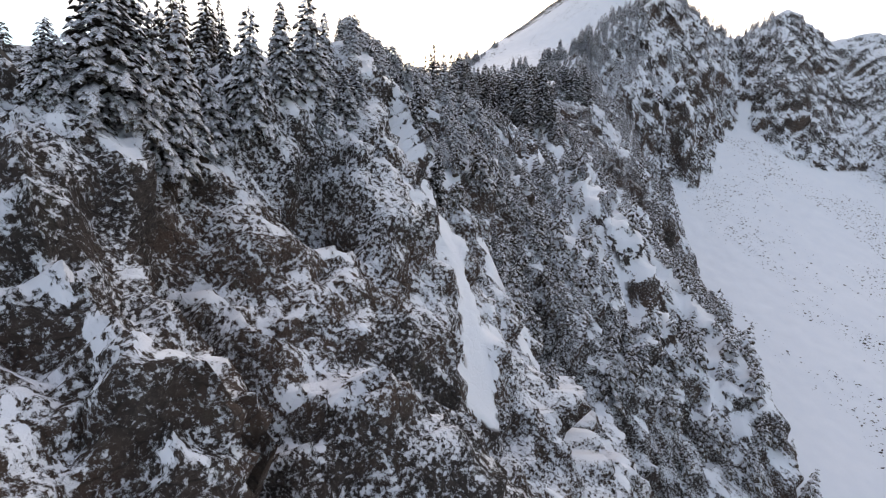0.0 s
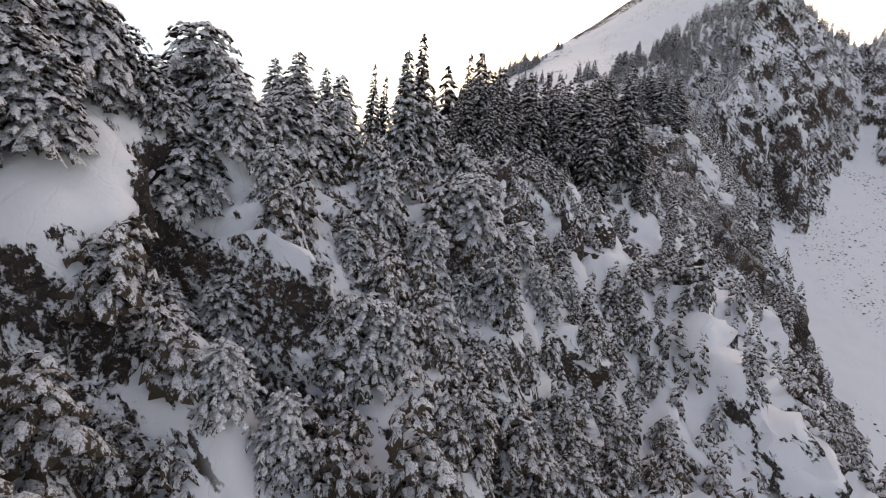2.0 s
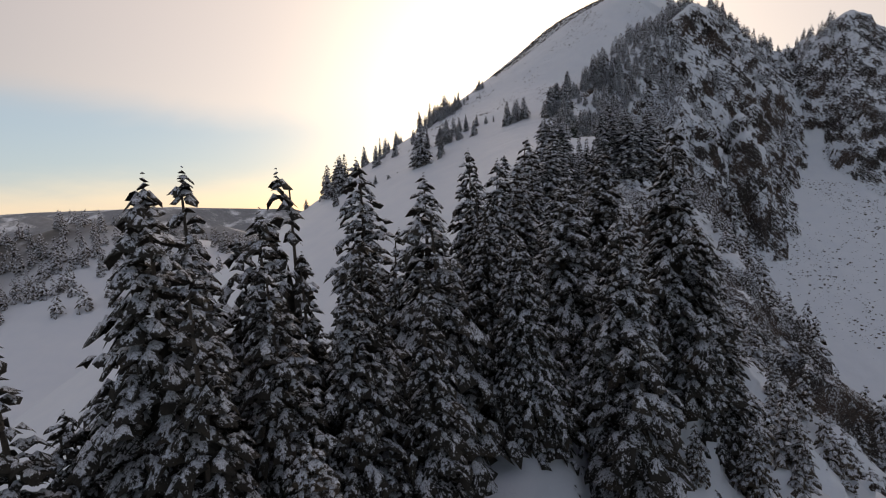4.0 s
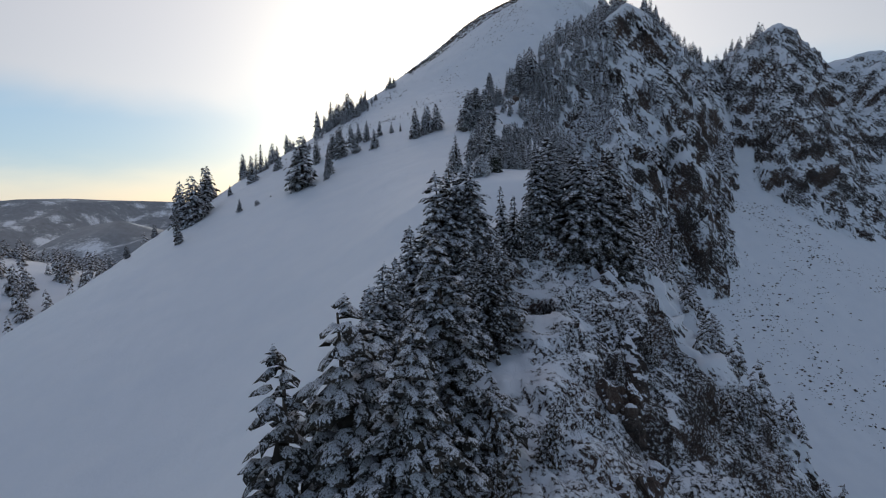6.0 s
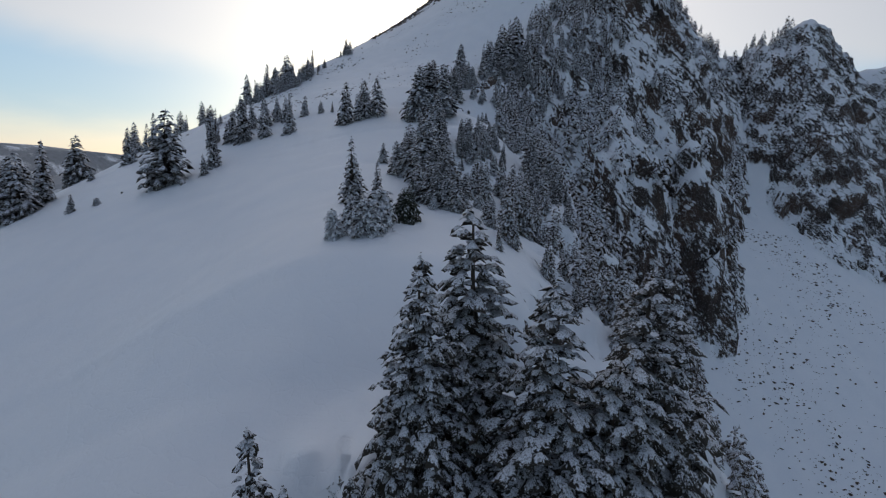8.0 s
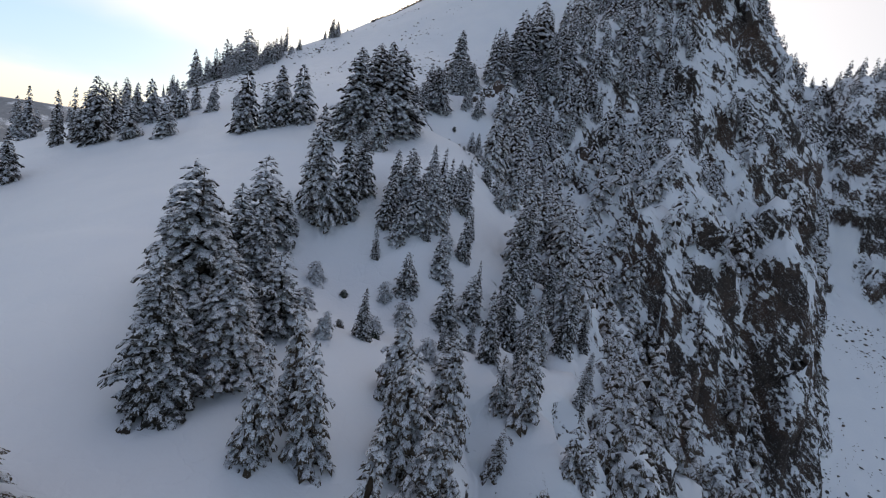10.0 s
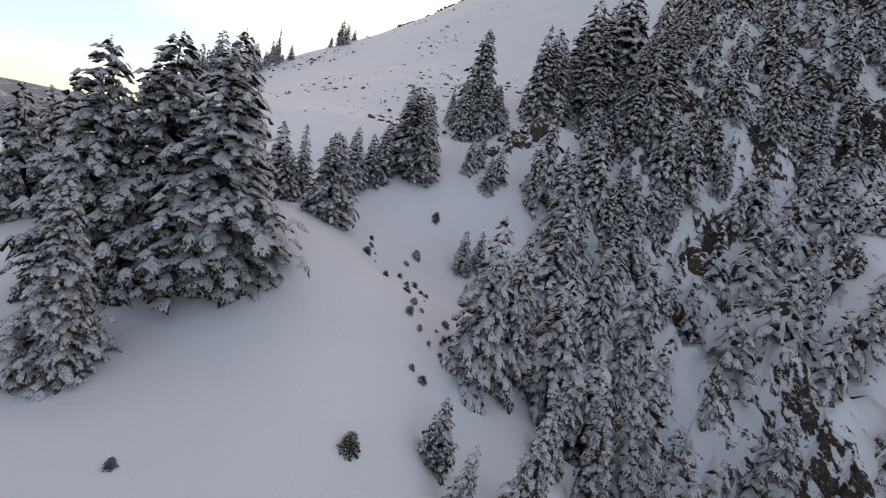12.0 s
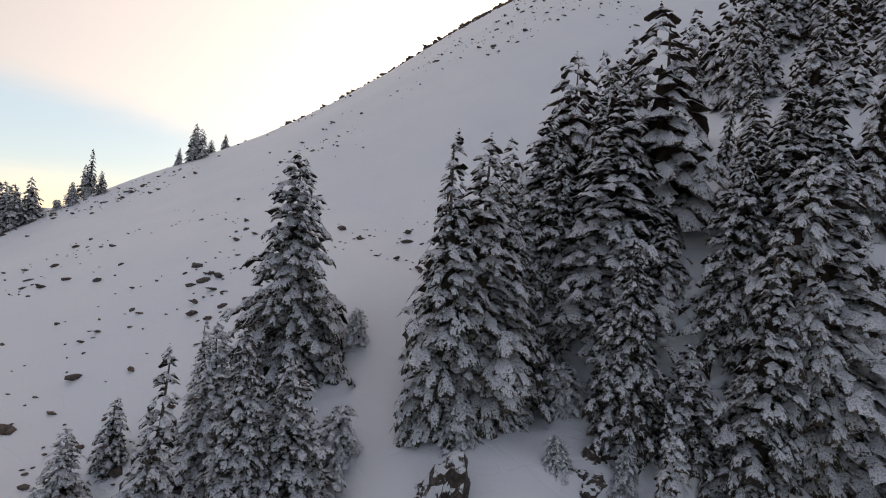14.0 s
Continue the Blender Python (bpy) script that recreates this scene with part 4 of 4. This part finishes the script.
def dome_spots(count):
    dice = np.random.RandomState(4)
    x, y, r, size = dice.uniform(-10, 95, 80000), dice.uniform(236, 318, 80000), dice.rand(80000), dice.rand(80000)
    d, n = nearest(BROW, x, y)[0], fractal(x / 12, y / 9, 0.0, 95, 3)
    ok = (d < -6) & (r < 0.02 + 0.55 * (n - 0.1) + 0.9 * (y > 296) * (x > 35))
    return list(zip(x[ok].tolist(), y[ok].tolist(), ((0.14 + 0.6 * size[ok] ** 4) * (1 + 0.9 * (y[ok] > 296))).tolist()))[:count]


strewn("scree", "small dark stones poking through the snow of the basin slope", basin_spots(8000))
strewn("summit_stones", "small dark stones and tufts showing through thin snow", dome_spots(5600))


def block_mesh(seed, size):
    """A jointed rock block with split corners and chipped faces."""
    rnd = random.Random(seed)
    bm = bmesh.new()
    bmesh.ops.create_icosphere(bm, subdivisions=4, radius=0.62)
    planes = []
    for k in range(15):
        way = Vector((rnd.gauss(0, 1), rnd.gauss(0, 1), rnd.gauss(0, 0.8))).normalized()
        planes.append((way, rnd.uniform(0.27, 0.5)))
    for v in bm.verts:
        for way, cut in planes:
            over = v.co.dot(way) - cut
            if over > 0:
                v.co -= way * over
        p = Vector((v.co.x * size[0], v.co.y * size[1], v.co.z * size[2]))
        crack = 1.0 - abs(noise.noise(p * 0.9 + Vector((0, seed, 0)))) * 2
        v.co = p + v.co.normalized() * (0.14 * noise.fractal(p * 1.6 + Vector((seed, 0, 0)), 0.6, 2.0, 4) - 0.16 * max(crack - 0.7, 0) / 0.3)
    me = bpy.data.meshes.new("rock_block")
    bm.to_mesh(me)
    bm.free()
    me.materials.append(BOULDER)
    return me


def outcrop(x, y, blocks_wide, size, seed, face=-40.0):
    """A ledge of jointed blocks standing out of the snow, its steep side towards the face."""
    rnd = random.Random(seed)
    root = tagged(new("rock_outcrop"), "dark jointed rock ledge with snow lodged between its blocks", "rock", "rock ledges on the ridge")
    root.location = (x, y, ground_at(x, y))
    turn = radians(face)
    for k in range(blocks_wide):
        for row in range(2 if rnd.random() < 0.35 else 1):
            w, dp, h = size * rnd.uniform(0.45, 1.15), size * rnd.uniform(0.6, 1.1), size * rnd.uniform(0.7, 1.9)
            lx, ly = (k - (blocks_wide - 1) / 2) * size * 0.72, row * size * 0.7
            px, py = x + lx * math.cos(turn) - ly * math.sin(turn), y + lx * math.sin(turn) + ly * math.cos(turn)
            ob = child("rock_block", block_mesh(seed * 50 + k * 3 + row, (w, dp, h)), root)
            ob.location = (px - x, py - y, ground_at(px, py) - root.location.z + h * rnd.uniform(-0.25, 0.05))
            ob.rotation_euler = (rnd.uniform(-0.45, 0.15), rnd.uniform(-0.4, 0.4), turn + rnd.uniform(-0.6, 0.6))
    return root


for k, (x, y, wide, size, face) in enumerate(((55.9, 231.7, 3, 2.1, 28), (57.9, 232.9, 3, 1.9, 34), (57.2, 234.6, 3, 1.3, 30), (62.5, 236.2, 2, 1.0, 20),
                                              (4.3, 66.4, 2, 2.4, 35), (7.4, 67.4, 3, 3.2, 40), (9.6, 70.6, 2, 2.6, 40), (12.4, 73.6, 3, 2.0, 50), (6.4, 70.4, 2, 1.6, 30), (16.0, 76.0, 3, 1.6, 50),
                                              (25.6, 112.6, 3, 1.7, 55), (28.4, 117.4, 3, 2.0, 55), (30.6, 122.6, 3, 1.8, 55), (33.4, 128.0, 3, 2.0, 60), (36.5, 137.0, 2, 1.8, 60), (70.5, 228.8, 4, 2.0, 15), (75.0, 230.0, 4, 2.0, 10), (80.5, 228.5, 4, 2.2, 10))):
    outcrop(x, y, wide, size, 20 + k, face)


def snag():
    """A dead trunk leaning out over the slope."""
    bm = bmesh.new()
    rnd = random.Random(8)
    base, tip = Vector((-15.5, 18.5, ground_at(-15.5, 18.5) - 0.3)), Vector((-19.0, 19.5, ground_at(-15.5, 18.5) + 4.2))

    def limb(a, b, ra, rb, bend):
        rings = []
        for k in range(7):
            t = k / 6
            p = a.lerp(b, t) + Vector((0, 0, -bend * math.sin(t * 3.14)))
            r = ra + (rb - ra) * t
            rings.append([bm.verts.new(p + Vector((r * math.cos(q), r * math.sin(q) * 0.8, r * 0.5 * math.sin(q)))) for q in (0, 1.26, 2.51, 3.77, 5.03)])
        for lo, hi in zip(rings, rings[1:]):
            for k in range(5):
                bm.faces.new((lo[k], lo[(k + 1) % 5], hi[(k + 1) % 5], hi[k]))

    limb(base, tip, 0.11, 0.02, 0.35)
    for t in (0.35, 0.5, 0.62, 0.74, 0.85):
        p = base.lerp(tip, t) + Vector((0, 0, -0.35 * math.sin(t * 3.14)))
        limb(p, p + Vector((rnd.uniform(-0.7, 0.7), rnd.uniform(-0.6, 0.6), rnd.uniform(0.3, 0.9))), 0.03, 0.008, 0.05)
    me = bpy.data.meshes.new("dead_tree")
    bm.to_mesh(me)
    bm.free()
    me.materials.append(BARK)
    tagged(new("dead_tree", me), "bare grey dead tree leaning over the crest", "tree")


snag()
